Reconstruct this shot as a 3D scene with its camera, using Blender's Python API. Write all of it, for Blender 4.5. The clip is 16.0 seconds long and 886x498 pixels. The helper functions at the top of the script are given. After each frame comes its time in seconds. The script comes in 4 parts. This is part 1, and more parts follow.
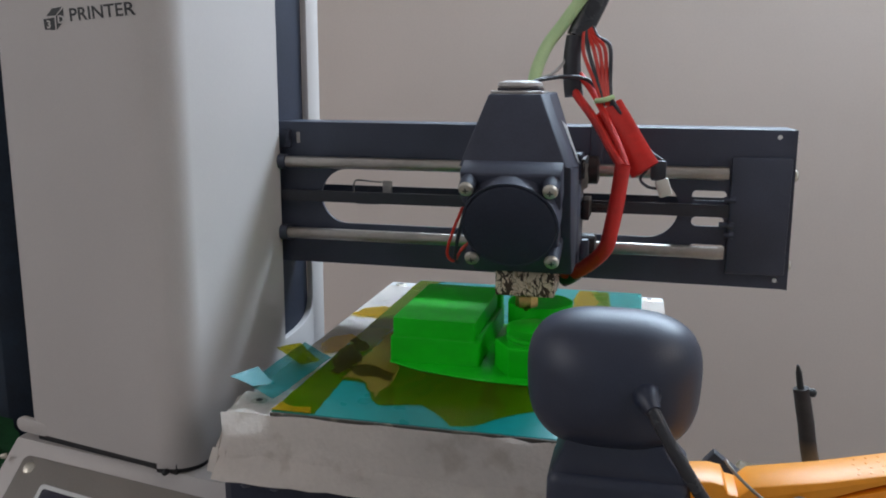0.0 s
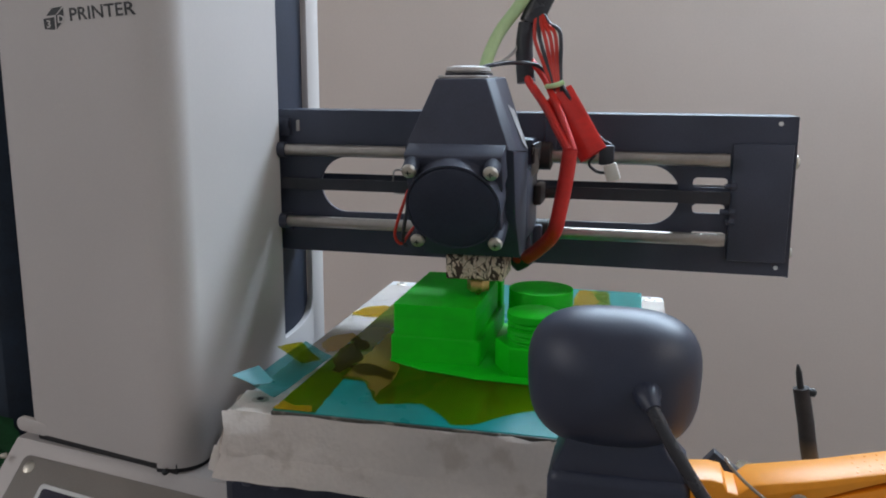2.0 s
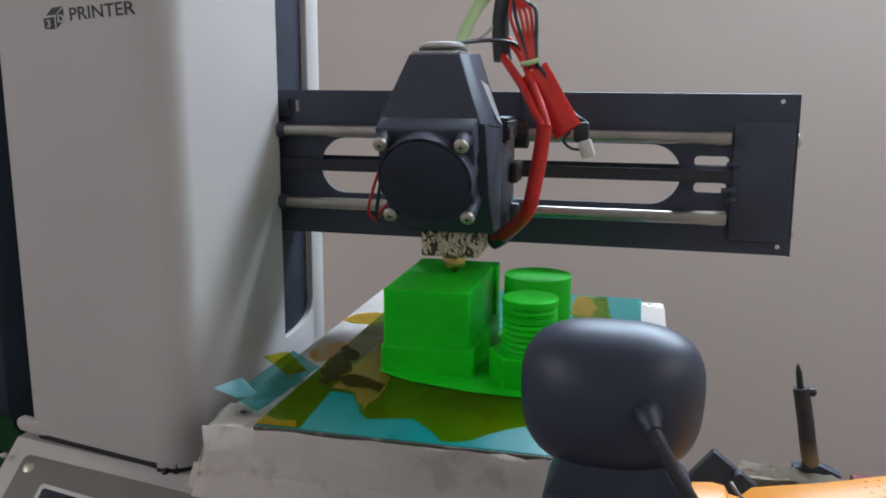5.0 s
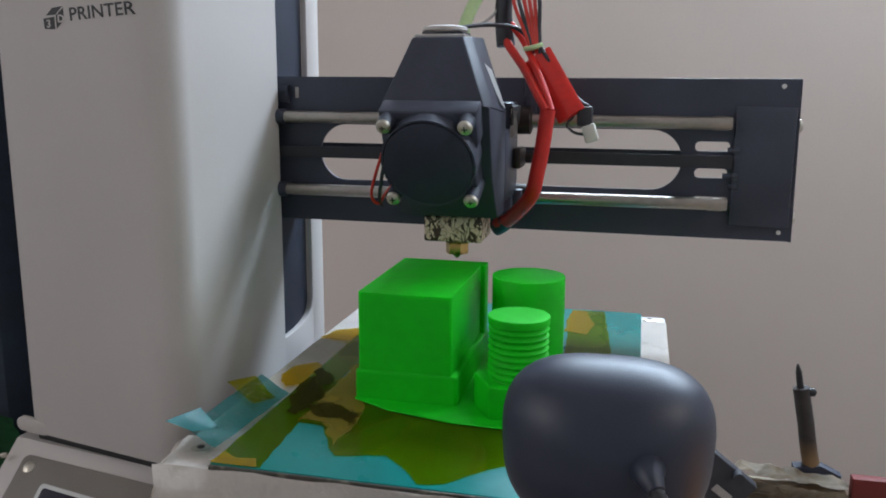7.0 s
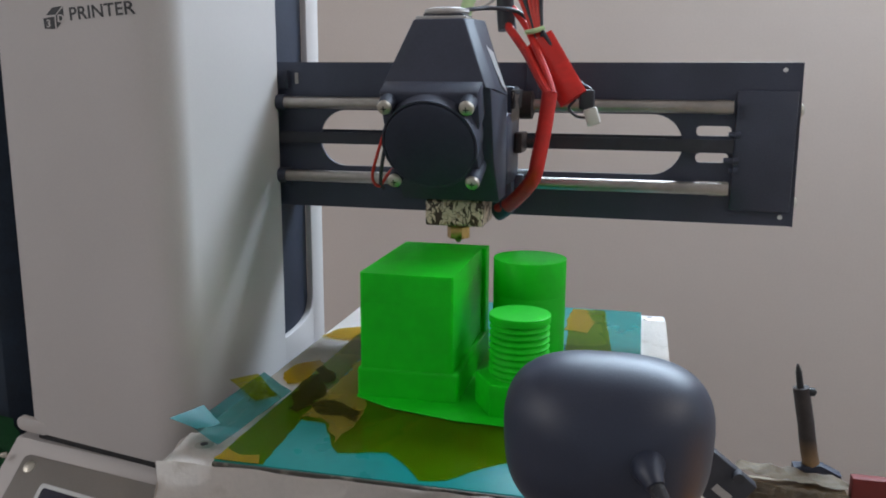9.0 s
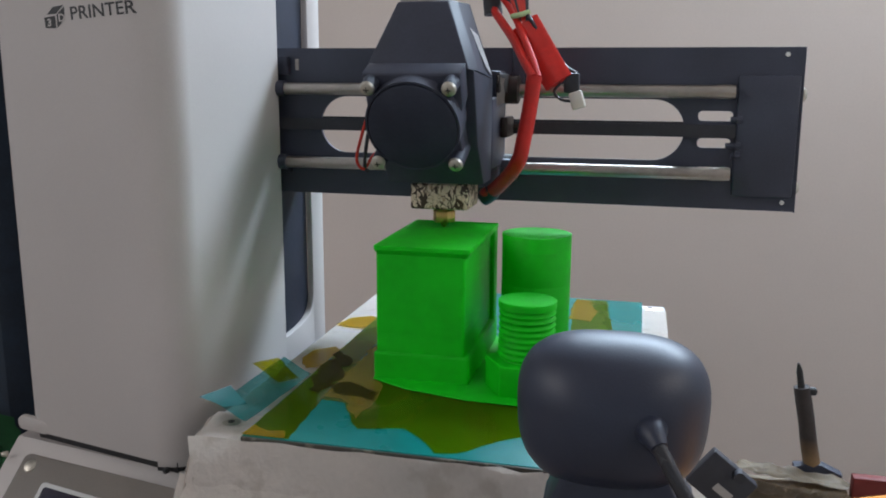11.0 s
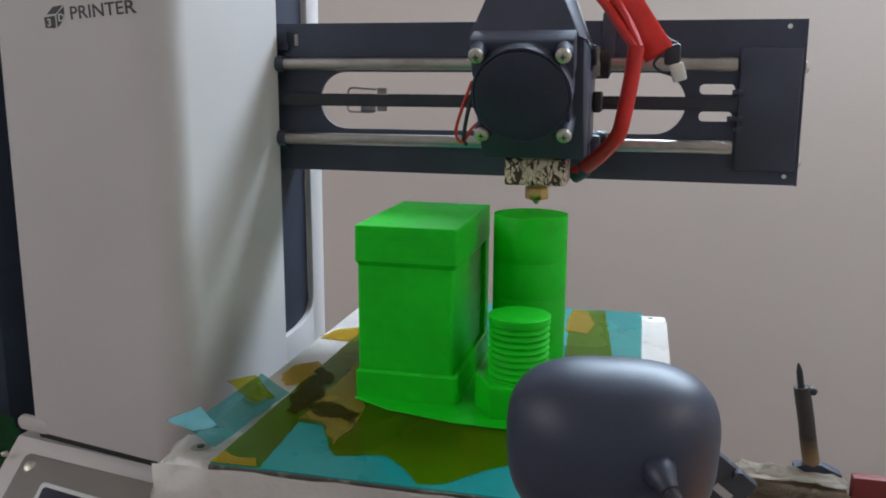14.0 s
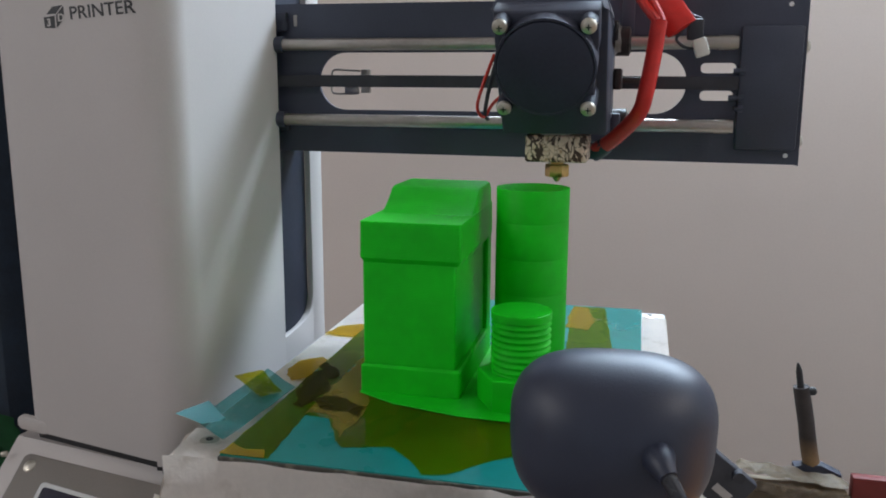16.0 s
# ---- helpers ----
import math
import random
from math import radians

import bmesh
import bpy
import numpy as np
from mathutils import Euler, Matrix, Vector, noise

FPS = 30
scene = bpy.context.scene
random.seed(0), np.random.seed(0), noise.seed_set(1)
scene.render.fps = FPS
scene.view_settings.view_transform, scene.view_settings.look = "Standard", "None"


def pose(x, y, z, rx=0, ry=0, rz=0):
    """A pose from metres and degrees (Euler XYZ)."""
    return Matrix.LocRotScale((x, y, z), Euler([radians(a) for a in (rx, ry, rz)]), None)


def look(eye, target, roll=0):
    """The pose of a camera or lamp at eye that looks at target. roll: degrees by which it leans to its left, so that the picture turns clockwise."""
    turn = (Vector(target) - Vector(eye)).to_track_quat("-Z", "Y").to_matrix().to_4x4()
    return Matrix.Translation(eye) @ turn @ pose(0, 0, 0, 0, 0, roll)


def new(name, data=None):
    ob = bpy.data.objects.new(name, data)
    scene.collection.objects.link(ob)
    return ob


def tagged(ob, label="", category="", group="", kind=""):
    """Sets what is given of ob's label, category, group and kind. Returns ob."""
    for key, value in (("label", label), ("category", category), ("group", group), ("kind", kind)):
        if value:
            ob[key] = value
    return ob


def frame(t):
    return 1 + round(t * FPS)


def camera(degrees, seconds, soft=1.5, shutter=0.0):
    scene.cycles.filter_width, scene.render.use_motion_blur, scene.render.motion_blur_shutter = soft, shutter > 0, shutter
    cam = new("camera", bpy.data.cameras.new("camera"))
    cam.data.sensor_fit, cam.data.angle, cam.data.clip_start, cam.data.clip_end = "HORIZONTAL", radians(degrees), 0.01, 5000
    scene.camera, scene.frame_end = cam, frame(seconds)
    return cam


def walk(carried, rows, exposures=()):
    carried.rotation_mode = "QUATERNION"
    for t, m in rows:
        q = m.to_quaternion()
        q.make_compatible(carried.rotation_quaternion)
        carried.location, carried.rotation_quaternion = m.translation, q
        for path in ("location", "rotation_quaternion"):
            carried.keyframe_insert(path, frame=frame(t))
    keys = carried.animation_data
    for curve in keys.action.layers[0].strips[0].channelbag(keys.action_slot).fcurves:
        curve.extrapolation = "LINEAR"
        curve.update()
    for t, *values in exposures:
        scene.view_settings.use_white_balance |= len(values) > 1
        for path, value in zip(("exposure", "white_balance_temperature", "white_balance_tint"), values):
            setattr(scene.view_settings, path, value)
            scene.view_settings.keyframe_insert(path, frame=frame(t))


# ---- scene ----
# ---------------------------------------------------------------- camera
EYE = Vector((0.0, 0.0, 0.170))
AIM = Vector((-0.22480, 0.95494, -0.19380))
cam = camera(56.08, 16.0, soft=1.9)


def aimed(up=0.0, side=0.0):
    """The camera's pose, turned by a few hundredths of a degree."""
    return look(EYE, EYE + AIM + Vector((0, 0, radians(up))) + Vector((radians(side), 0, 0)), 0.348)


walk(cam, [(0.0, aimed(0.02)), (4.0, aimed(-0.02)), (9.0, aimed(-0.04)), (11.5, aimed(-0.10, -0.06)),
           (16.0, aimed(-0.10, -0.02))],
     exposures=[(0.0, 0.09), (4.0, 0.10), (9.0, 0.20), (11.5, 0.26), (16.0, 0.27)])

# ---------------------------------------------------------------- light
world = bpy.data.worlds.new("world")
scene.world = world
world.use_nodes = True
wn = world.node_tree.nodes
sky = wn.new("ShaderNodeTexSky")
sky.sky_type, sky.sun_disc = "NISHITA", False
sky.sun_elevation, sky.sun_rotation = radians(38), radians(120)
world.node_tree.links.new(sky.outputs[0], wn["Background"].inputs[0])
wn["Background"].inputs[1].default_value = 0.10

# daylight through the high window in the wall behind the printer
lamp = bpy.data.lights.new("window_light", "AREA")
lamp.shape, lamp.size, lamp.size_y, lamp.energy = "RECTANGLE", 0.82, 0.20, 17.2
lamp.color = (0.66, 0.82, 1.0)
new("window_light", lamp).matrix_world = look((0.21, 0.92, 0.78), (-0.05, 0.20, 0.10))
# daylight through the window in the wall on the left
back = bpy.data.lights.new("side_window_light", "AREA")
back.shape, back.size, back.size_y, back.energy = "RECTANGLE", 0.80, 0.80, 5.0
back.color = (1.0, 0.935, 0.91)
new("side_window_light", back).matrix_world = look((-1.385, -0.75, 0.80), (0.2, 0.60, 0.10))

# added fill lamp, out of view on the right, to brighten the tower's corner
east = bpy.data.lights.new("east_fill_light", "AREA")
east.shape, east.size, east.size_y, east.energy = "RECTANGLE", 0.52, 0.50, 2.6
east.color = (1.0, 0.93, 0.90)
new("east_fill_light", east).matrix_world = look((0.985, -0.15, 0.95), (-0.1, 0.35, 0.2))


# ---------------------------------------------------------------- materials
def shade(name, color, rough=0.5, metal=0.0, vary=0.12, grain=60.0, big=9.0, bump=0.15, coat=0.0, spec=0.5, second=None, mix=0.0,
          wave=0.0, rough_vary=0.1):
    """A surface with two scales of colour change, a fine relief and uneven gloss."""
    m = bpy.data.materials.new(name)
    m.use_nodes = True
    nt = m.node_tree
    n, l = nt.nodes, nt.links
    b = n["Principled BSDF"]
    co = n.new("ShaderNodeTexCoord")
    fine, wide = n.new("ShaderNodeTexNoise"), n.new("ShaderNodeTexNoise")
    fine.inputs["Scale"].default_value, wide.inputs["Scale"].default_value = grain * 10, big * 10
    fine.inputs["Detail"].default_value, wide.inputs["Detail"].default_value = 4, 5
    for tex in (fine, wide):
        l.new(co.outputs["Object"], tex.inputs["Vector"])
    add = n.new("ShaderNodeMath")
    add.operation = "MULTIPLY_ADD"
    add.inputs[1].default_value = 0.45
    l.new(fine.outputs[0], add.inputs[0])
    l.new(wide.outputs[0], add.inputs[2])
    ramp = n.new("ShaderNodeMapRange")
    ramp.inputs[1].default_value, ramp.inputs[2].default_value = 0.45, 1.0
    ramp.inputs[3].default_value, ramp.inputs[4].default_value = 1 - vary, 1 + vary
    l.new(add.outputs[0], ramp.inputs[0])
    tint = n.new("ShaderNodeVectorMath")
    tint.operation = "SCALE"
    tint.inputs[0].default_value = color
    l.new(ramp.outputs[0], tint.inputs["Scale"])
    out = tint.outputs[0]
    if second:
        blot = n.new("ShaderNodeTexNoise")
        blot.inputs["Scale"].default_value, blot.inputs["Detail"].default_value = big * 22, 6
        l.new(co.outputs["Object"], blot.inputs["Vector"])
        cut = n.new("ShaderNodeMapRange")
        cut.inputs[1].default_value, cut.inputs[2].default_value = 0.60 - 0.2 * mix, 0.72 - 0.2 * mix
        l.new(blot.outputs[0], cut.inputs[0])
        blend = n.new("ShaderNodeMix")
        blend.data_type = "RGBA"
        blend.inputs[7].default_value = (*second, 1)
        l.new(cut.outputs[0], blend.inputs[0])
        l.new(out, blend.inputs[6])
        out = blend.outputs[2]
    l.new(out, b.inputs["Base Color"])
    gloss = n.new("ShaderNodeMapRange")
    gloss.inputs[3].default_value, gloss.inputs[4].default_value = max(0.02, rough - rough_vary), min(1.0, rough + rough_vary)
    l.new(wide.outputs[0], gloss.inputs[0])
    l.new(gloss.outputs[0], b.inputs["Roughness"])
    b.inputs["Metallic"].default_value = metal
    b.inputs["Specular IOR Level"].default_value = spec
    b.inputs["Coat Weight"].default_value = coat
    b.inputs["Coat Roughness"].default_value = 0.08
    if bump or wave:
        bp = n.new("ShaderNodeBump")
        bp.inputs["Strength"].default_value, bp.inputs["Distance"].default_value = max(bump, wave), 0.0004
        l.new(fine.outputs[0], bp.inputs["Height"])
        if wave:
            lines = n.new("ShaderNodeTexWave")
            lines.wave_type, lines.bands_direction = "BANDS", "Z"
            lines.inputs["Scale"].default_value, lines.inputs["Distortion"].default_value = 700, 0.3
            l.new(co.outputs["Object"], lines.inputs["Vector"])
            l.new(lines.outputs["Fac"], bp.inputs["Height"])
        l.new(bp.outputs[0], b.inputs["Normal"])
    return m


def film(name, color, body=(0.3, 0.3, 0.3), haze=0.2, rough=0.08, crinkle=0.5, ior=1.45):
    """Thin clear tape: tinted see-through, a little milky, with a gloss over it."""
    m = bpy.data.materials.new(name)
    m.use_nodes = True
    n, l = m.node_tree.nodes, m.node_tree.links
    for node in list(n):
        n.remove(node)
    out, mixer = n.new("ShaderNodeOutputMaterial"), n.new("ShaderNodeMixShader")
    clear, shine, fres = n.new("ShaderNodeBsdfTransparent"), n.new("ShaderNodeBsdfGlossy"), n.new("ShaderNodeFresnel")
    tex, rng, sc = n.new("ShaderNodeTexNoise"), n.new("ShaderNodeMapRange"), n.new("ShaderNodeVectorMath")
    co = n.new("ShaderNodeTexCoord")
    l.new(co.outputs["Object"], tex.inputs["Vector"])
    tex.inputs["Scale"].default_value, tex.inputs["Detail"].default_value = 90, 6
    rng.inputs[3].default_value, rng.inputs[4].default_value = 0.78, 1.12
    l.new(tex.outputs[0], rng.inputs[0])
    sc.operation = "SCALE"
    sc.inputs[0].default_value = color
    l.new(rng.outputs[0], sc.inputs["Scale"])
    l.new(sc.outputs[0], clear.inputs[0])
    shine.inputs["Roughness"].default_value = rough
    fres.inputs[0].default_value = ior
    wrinkle = n.new("ShaderNodeBump")
    wrinkle.inputs["Strength"].default_value, wrinkle.inputs["Distance"].default_value = crinkle, 0.0005
    l.new(tex.outputs[0], wrinkle.inputs["Height"])
    l.new(wrinkle.outputs[0], shine.inputs["Normal"])
    l.new(fres.outputs[0], mixer.inputs[0])
    milk, veil = n.new("ShaderNodeBsdfDiffuse"), n.new("ShaderNodeMixShader")
    milk.inputs[0].default_value = (*body, 1)
    veil.inputs[0].default_value = haze
    l.new(clear.outputs[0], veil.inputs[1])
    l.new(milk.outputs[0], veil.inputs[2])
    l.new(veil.outputs[0], mixer.inputs[1])
    l.new(shine.outputs[0], mixer.inputs[2])
    l.new(mixer.outputs[0], out.inputs[0])
    return m


def cracked(name, pale, burnt):
    """Pale crinkled tape with scorched dark creases running across it."""
    m = shade(name, pale, 0.5, vary=0.22, grain=25, big=20, bump=0.5, second=(0.33, 0.20, 0.12), mix=0.25)
    n, l = m.node_tree.nodes, m.node_tree.links
    b = n["Principled BSDF"]
    under = b.inputs["Base Color"].links[0].from_socket
    co, bend, add, cell = (n.new("ShaderNode" + k) for k in ("TexCoord", "TexNoise", "VectorMath", "TexVoronoi"))
    bend.inputs["Scale"].default_value, bend.inputs["Detail"].default_value = 320, 5
    add.operation = "MULTIPLY_ADD"
    add.inputs[1].default_value = (0.0045, 0.0045, 0.0045)
    l.new(co.outputs["Object"], bend.inputs["Vector"])
    l.new(bend.outputs["Color"], add.inputs[0])
    l.new(co.outputs["Object"], add.inputs[2])
    cell.feature = "DISTANCE_TO_EDGE"
    cell.inputs["Scale"].default_value = 330
    lean = n.new("ShaderNodeMapping")
    lean.inputs["Rotation"].default_value, lean.inputs["Scale"].default_value = (0.2, 0.7, 0.0), (1.7, 1.0, 0.75)
    l.new(add.outputs[0], lean.inputs["Vector"])
    l.new(lean.outputs[0], cell.inputs["Vector"])
    wide, edge, mix = n.new("ShaderNodeTexNoise"), n.new("ShaderNodeMath"), n.new("ShaderNodeMix")
    wide.inputs["Scale"].default_value, wide.inputs["Detail"].default_value = 230, 3
    l.new(co.outputs["Object"], wide.inputs["Vector"])
    width = n.new("ShaderNodeMapRange")
    width.inputs[1].default_value, width.inputs[2].default_value = 0.40, 0.66
    width.inputs[3].default_value, width.inputs[4].default_value = 0.02, 0.20
    l.new(wide.outputs[0], width.inputs[0])
    edge.operation = "LESS_THAN"
    l.new(cell.outputs["Distance"], edge.inputs[0])
    l.new(width.outputs[0], edge.inputs[1])
    mix.data_type = "RGBA"
    mix.inputs[7].default_value = (*burnt, 1)
    l.new(edge.outputs[0], mix.inputs[0])
    l.new(under, mix.inputs[6])
    l.new(mix.outputs[2], b.inputs["Base Color"])
    return m


def waxy(m, depth):
    """Lets light in a little way below a surface."""
    b = m.node_tree.nodes["Principled BSDF"]
    b.inputs["Subsurface Weight"].default_value = 0.35
    b.inputs["Subsurface Radius"].default_value = (0.35, 1.0, 0.35)
    b.inputs["Subsurface Scale"].default_value = depth
    return m


def tempered(name, hot, cool, z0, z1):
    """Steel with a heat tint that fades along its length, from one colour at z0 to another at z1."""
    m = shade(name, hot, 0.45, 0.4, vary=0.3, grain=30, big=8)
    n, l = m.node_tree.nodes, m.node_tree.links
    b = n["Principled BSDF"]
    under = b.inputs["Base Color"].links[0].from_socket
    co, axes, fade, mix = (n.new("ShaderNode" + k) for k in ("TexCoord", "SeparateXYZ", "MapRange", "Mix"))
    l.new(co.outputs["Object"], axes.inputs[0])
    l.new(axes.outputs[2], fade.inputs[0])
    fade.inputs[1].default_value, fade.inputs[2].default_value = z0, z1
    mix.data_type = "RGBA"
    mix.inputs[7].default_value = (*cool, 1)
    l.new(fade.outputs[0], mix.inputs[0])
    l.new(under, mix.inputs[6])
    l.new(mix.outputs[2], b.inputs["Base Color"])
    return m


M = dict(
    wall=shade("wall_paint", (0.80, 0.685, 0.61), 0.85, vary=0.05, grain=40, big=0.5, bump=0.12),
    room=shade("room_paint", (0.78, 0.76, 0.74), 0.9, vary=0.04, grain=20, big=0.4, bump=0.05),
    table=shade("table_wood", (0.24, 0.19, 0.15), 0.45, vary=0.3, grain=30, big=2),
    white=shade("white_powder_coat", (0.545, 0.503, 0.480), 0.55, vary=0.05, grain=150, big=1.4, bump=0.10),
    black=shade("black_powder_coat", (0.050, 0.057, 0.086), 0.46, vary=0.25, grain=160, big=4, bump=0.18),
    plastic=shade("black_plastic", (0.043, 0.048, 0.070), 0.54, spec=0.32, vary=0.2, grain=120, big=6, bump=0.08),
    fan=shade("fan_plastic", (0.034, 0.039, 0.058), 0.6, spec=0.2, vary=0.2, grain=80, big=6),
    cam=shade("webcam_plastic", (0.022, 0.028, 0.052), 0.44, spec=0.6, vary=0.12, grain=220, big=3, bump=0.10),
    rubber=shade("black_rubber", (0.032, 0.033, 0.042), 0.5, vary=0.2),
    steel=shade("polished_steel", (0.44, 0.40, 0.36), 0.40, 1.0, vary=0.15, grain=40, big=5, bump=0.03),
    screw=shade("screw_steel", (0.62, 0.58, 0.50), 0.42, 1.0, vary=0.2),
    brass=shade("brass", (0.62, 0.40, 0.14), 0.33, 1.0, vary=0.25, grain=60, second=(0.20, 0.11, 0.04), mix=0.3),
    foil=cracked("burnt_tape", (0.66, 0.52, 0.40), (0.05, 0.026, 0.016)),
    alu=shade("heated_plate", (0.70, 0.70, 0.69), 0.5, 0.1, vary=0.08, grain=90, big=4),
    teal=shade("teal_glass", (0.004, 0.20, 0.186), 0.28, vary=0.16, grain=20, big=3, bump=0.02, spec=0.2, rough_vary=0.06),
    amber=film("polyimide_tape", (0.86, 0.78, 0.03), (0.17, 0.165, 0.003), 0.22, rough=0.09, crinkle=0.08, ior=1.22),
    gold=film("doubled_tape", (0.92, 0.64, 0.02), (0.48, 0.31, 0.005), 0.4, rough=0.15, ior=1.25),
    smear=film("brown_residue", (0.40, 0.40, 0.07), (0.06, 0.055, 0.006), 0.4, rough=0.3, ior=1.07),
    # tan of the wall mirrored in the tape, put into a film colour
    milky=film("tan_reflection", (0.86, 0.72, 0.16), (0.32, 0.25, 0.035), 0.5, rough=0.25, ior=1.12),
    blue=film("loose_teal_film", (0.40, 0.86, 0.86), (0.01, 0.20, 0.20), 0.55, rough=0.14, crinkle=0.12, ior=1.4),
    # paler copy of the loose film: sky sheen put into its milk colour
    lifted=film("lifted_film_sheen", (0.40, 0.86, 0.86), (0.10, 0.36, 0.38), 0.55, rough=0.22, crinkle=0.3, ior=1.11),
    masking=shade("masking_tape", (0.88, 0.815, 0.755), 0.75, vary=0.07, grain=70, big=5, bump=0.6, second=(0.72, 0.65, 0.58), mix=0.1),
    green=waxy(shade("green_filament", (0.005, 0.55, 0.010), 0.5, spec=0.25, vary=0.14, grain=30, big=6, bump=0.12, wave=0.12), 0.004),
    red=shade("red_sleeve", (0.66, 0.026, 0.018), 0.42, vary=0.2, grain=50),
    wire_red=shade("red_wire", (0.60, 0.030, 0.016), 0.38, vary=0.1),
    tube=shade("clear_green_tube", (0.52, 0.70, 0.36), 0.3, vary=0.08),
    nylon=shade("white_nylon", (0.72, 0.70, 0.64), 0.4, vary=0.05),
    sticker=shade("white_sticker", (0.74, 0.74, 0.74), 0.5, vary=0.05),
    glue=shade("grey_glue", (0.42, 0.39, 0.37), 0.4, vary=0.2, bump=0.5),
    orange=shade("orange_plastic", (0.88, 0.32, 0.016), 0.42, vary=0.08, grain=70, big=5),
    yellow=shade("yellow_plastic", (0.88, 0.29, 0.012), 0.4, vary=0.08),
    edge=shade("dark_edge", (0.045, 0.040, 0.030), 0.5, vary=0.4, grain=40, big=10, second=(0.20, 0.18, 0.14), mix=0.2),
    panel=shade("brushed_panel", (0.26, 0.23, 0.205), 0.42, 0.6, vary=0.10, grain=140, big=4),
    screen=shade("dark_screen", (0.020, 0.018, 0.035), 0.12, vary=0.1, bump=0),
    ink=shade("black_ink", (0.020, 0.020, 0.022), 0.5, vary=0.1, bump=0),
    paper=shade("kraft_wrap", (0.30, 0.235, 0.16), 0.55, vary=0.22, grain=40, big=7, bump=0.6, second=(0.24, 0.17, 0.10), mix=0.1),
    crimson=shade("red_board", (0.17, 0.018, 0.014), 0.6, vary=0.1),
    cable=shade("cable_jacket", (0.035, 0.036, 0.042), 0.26, vary=0.15, grain=60),
    clear=film("clear_tape", (0.86, 0.80, 0.70), (0.42, 0.36, 0.28), 0.35, rough=0.12, crinkle=0.6),
    dark=shade("dark_fabric", (0.020, 0.032, 0.052), 0.85, vary=0.3, grain=60),
    moss=shade("green_cloth", (0.012, 0.10, 0.030), 0.8, vary=0.3, grain=60),
    bronze=shade("heated_steel", (0.042, 0.035, 0.034), 0.5, 0.3, vary=0.4, grain=30, big=8),
    straw=tempered("straw_steel", (0.34, 0.22, 0.11), (0.042, 0.035, 0.034), 0.026, 0.041),
)

# ---------------------------------------------------------------- builders (millimetres in, metres out)
MM = 0.001
BASE = {}


def thing(name, at, label, category, group=""):
    """An Empty at the thing's base, to parent its parts."""
    e = new(name)
    e.location = Vector(at) * MM
    e.empty_display_size = 0.01
    BASE[e.name] = Vector(at) * MM
    bpy.context.view_layer.update()
    return tagged(e, label, category, group)


def part(name, bm, material, parent=None, label="", smooth=True, kind=""):
    """Links a bmesh as one mesh object under a thing or a part."""
    bmesh.ops.recalc_face_normals(bm, faces=bm.faces)
    me = bpy.data.meshes.new(name)
    root = parent
    while root is not None and root.parent is not None:
        root = root.parent
    if root is not None:
        bmesh.ops.translate(bm, verts=bm.verts, vec=-BASE[root.name])
    bm.to_mesh(me)
    bm.free()
    if smooth:
        me.polygons.foreach_set("use_smooth", [True] * len(me.polygons))
        me.set_sharp_from_angle(angle=radians(35))
    me.materials.append(material if not isinstance(material, str) else M[material])
    ob = new(name, me)
    ob.parent = parent
    return tagged(ob, label, kind=kind)


def block(x0, x1, y0, y1, z0, z1, r=0.6, seg=2):
    bm = bmesh.new()
    bmesh.ops.create_cube(bm, size=1)
    for v in bm.verts:
        v.co = Vector(((x0, x1)[v.co.x > 0], (y0, y1)[v.co.y > 0], (z0, z1)[v.co.z > 0])) * MM
    if r:
        bmesh.ops.bevel(bm, geom=bm.edges[:], offset=r * MM, segments=seg, profile=0.5, affect="EDGES")
    return bm


def joined(*bms):
    """Several bmeshes in one."""
    out = bmesh.new()
    for b in bms:
        me = bpy.data.meshes.new("tmp")
        b.to_mesh(me)
        b.free()
        out.from_mesh(me)
        bpy.data.meshes.remove(me)
    return out


def turned(bm, at, rx=0, ry=0, rz=0):
    """Turns a bmesh about a point."""
    at = Vector(at) * MM
    bmesh.ops.transform(bm, matrix=Matrix.Translation(at) @ pose(0, 0, 0, rx, ry, rz) @ Matrix.Translation(-at), verts=bm.verts)
    return bm


def prism(points, a0, a1, axis="z", r=0.0):
    """A polygon of (u, v) drawn out along an axis from a0 to a1."""
    def place(u, v, a):
        return Vector({"z": (u, v, a), "y": (u, a, v), "x": (a, u, v)}[axis]) * MM
    bm = bmesh.new()
    lo, hi = ([bm.verts.new(place(u, v, a)) for u, v in points] for a in (a0, a1))
    n = len(points)
    caps = [bm.faces.new(lo), bm.faces.new(hi)]
    for i in range(n):
        bm.faces.new((lo[i], lo[(i + 1) % n], hi[(i + 1) % n], hi[i]))
    if r:
        edges = list({e for f in caps for e in f.edges})
        bmesh.ops.recalc_face_normals(bm, faces=bm.faces)
        bmesh.ops.bevel(bm, geom=edges, offset=r * MM, segments=2, profile=0.5, affect="EDGES")
    return bm


def rounded(x0, x1, y0, y1, r, n=6):
    """The outline of a rectangle with round corners."""
    out = []
    for cx, cy, a in ((x1 - r, y1 - r, 0), (x0 + r, y1 - r, 90), (x0 + r, y0 + r, 180), (x1 - r, y0 + r, 270)):
        out += [(cx + r * math.cos(radians(a + 90 * k / n)), cy + r * math.sin(radians(a + 90 * k / n))) for k in range(n + 1)]
    return out


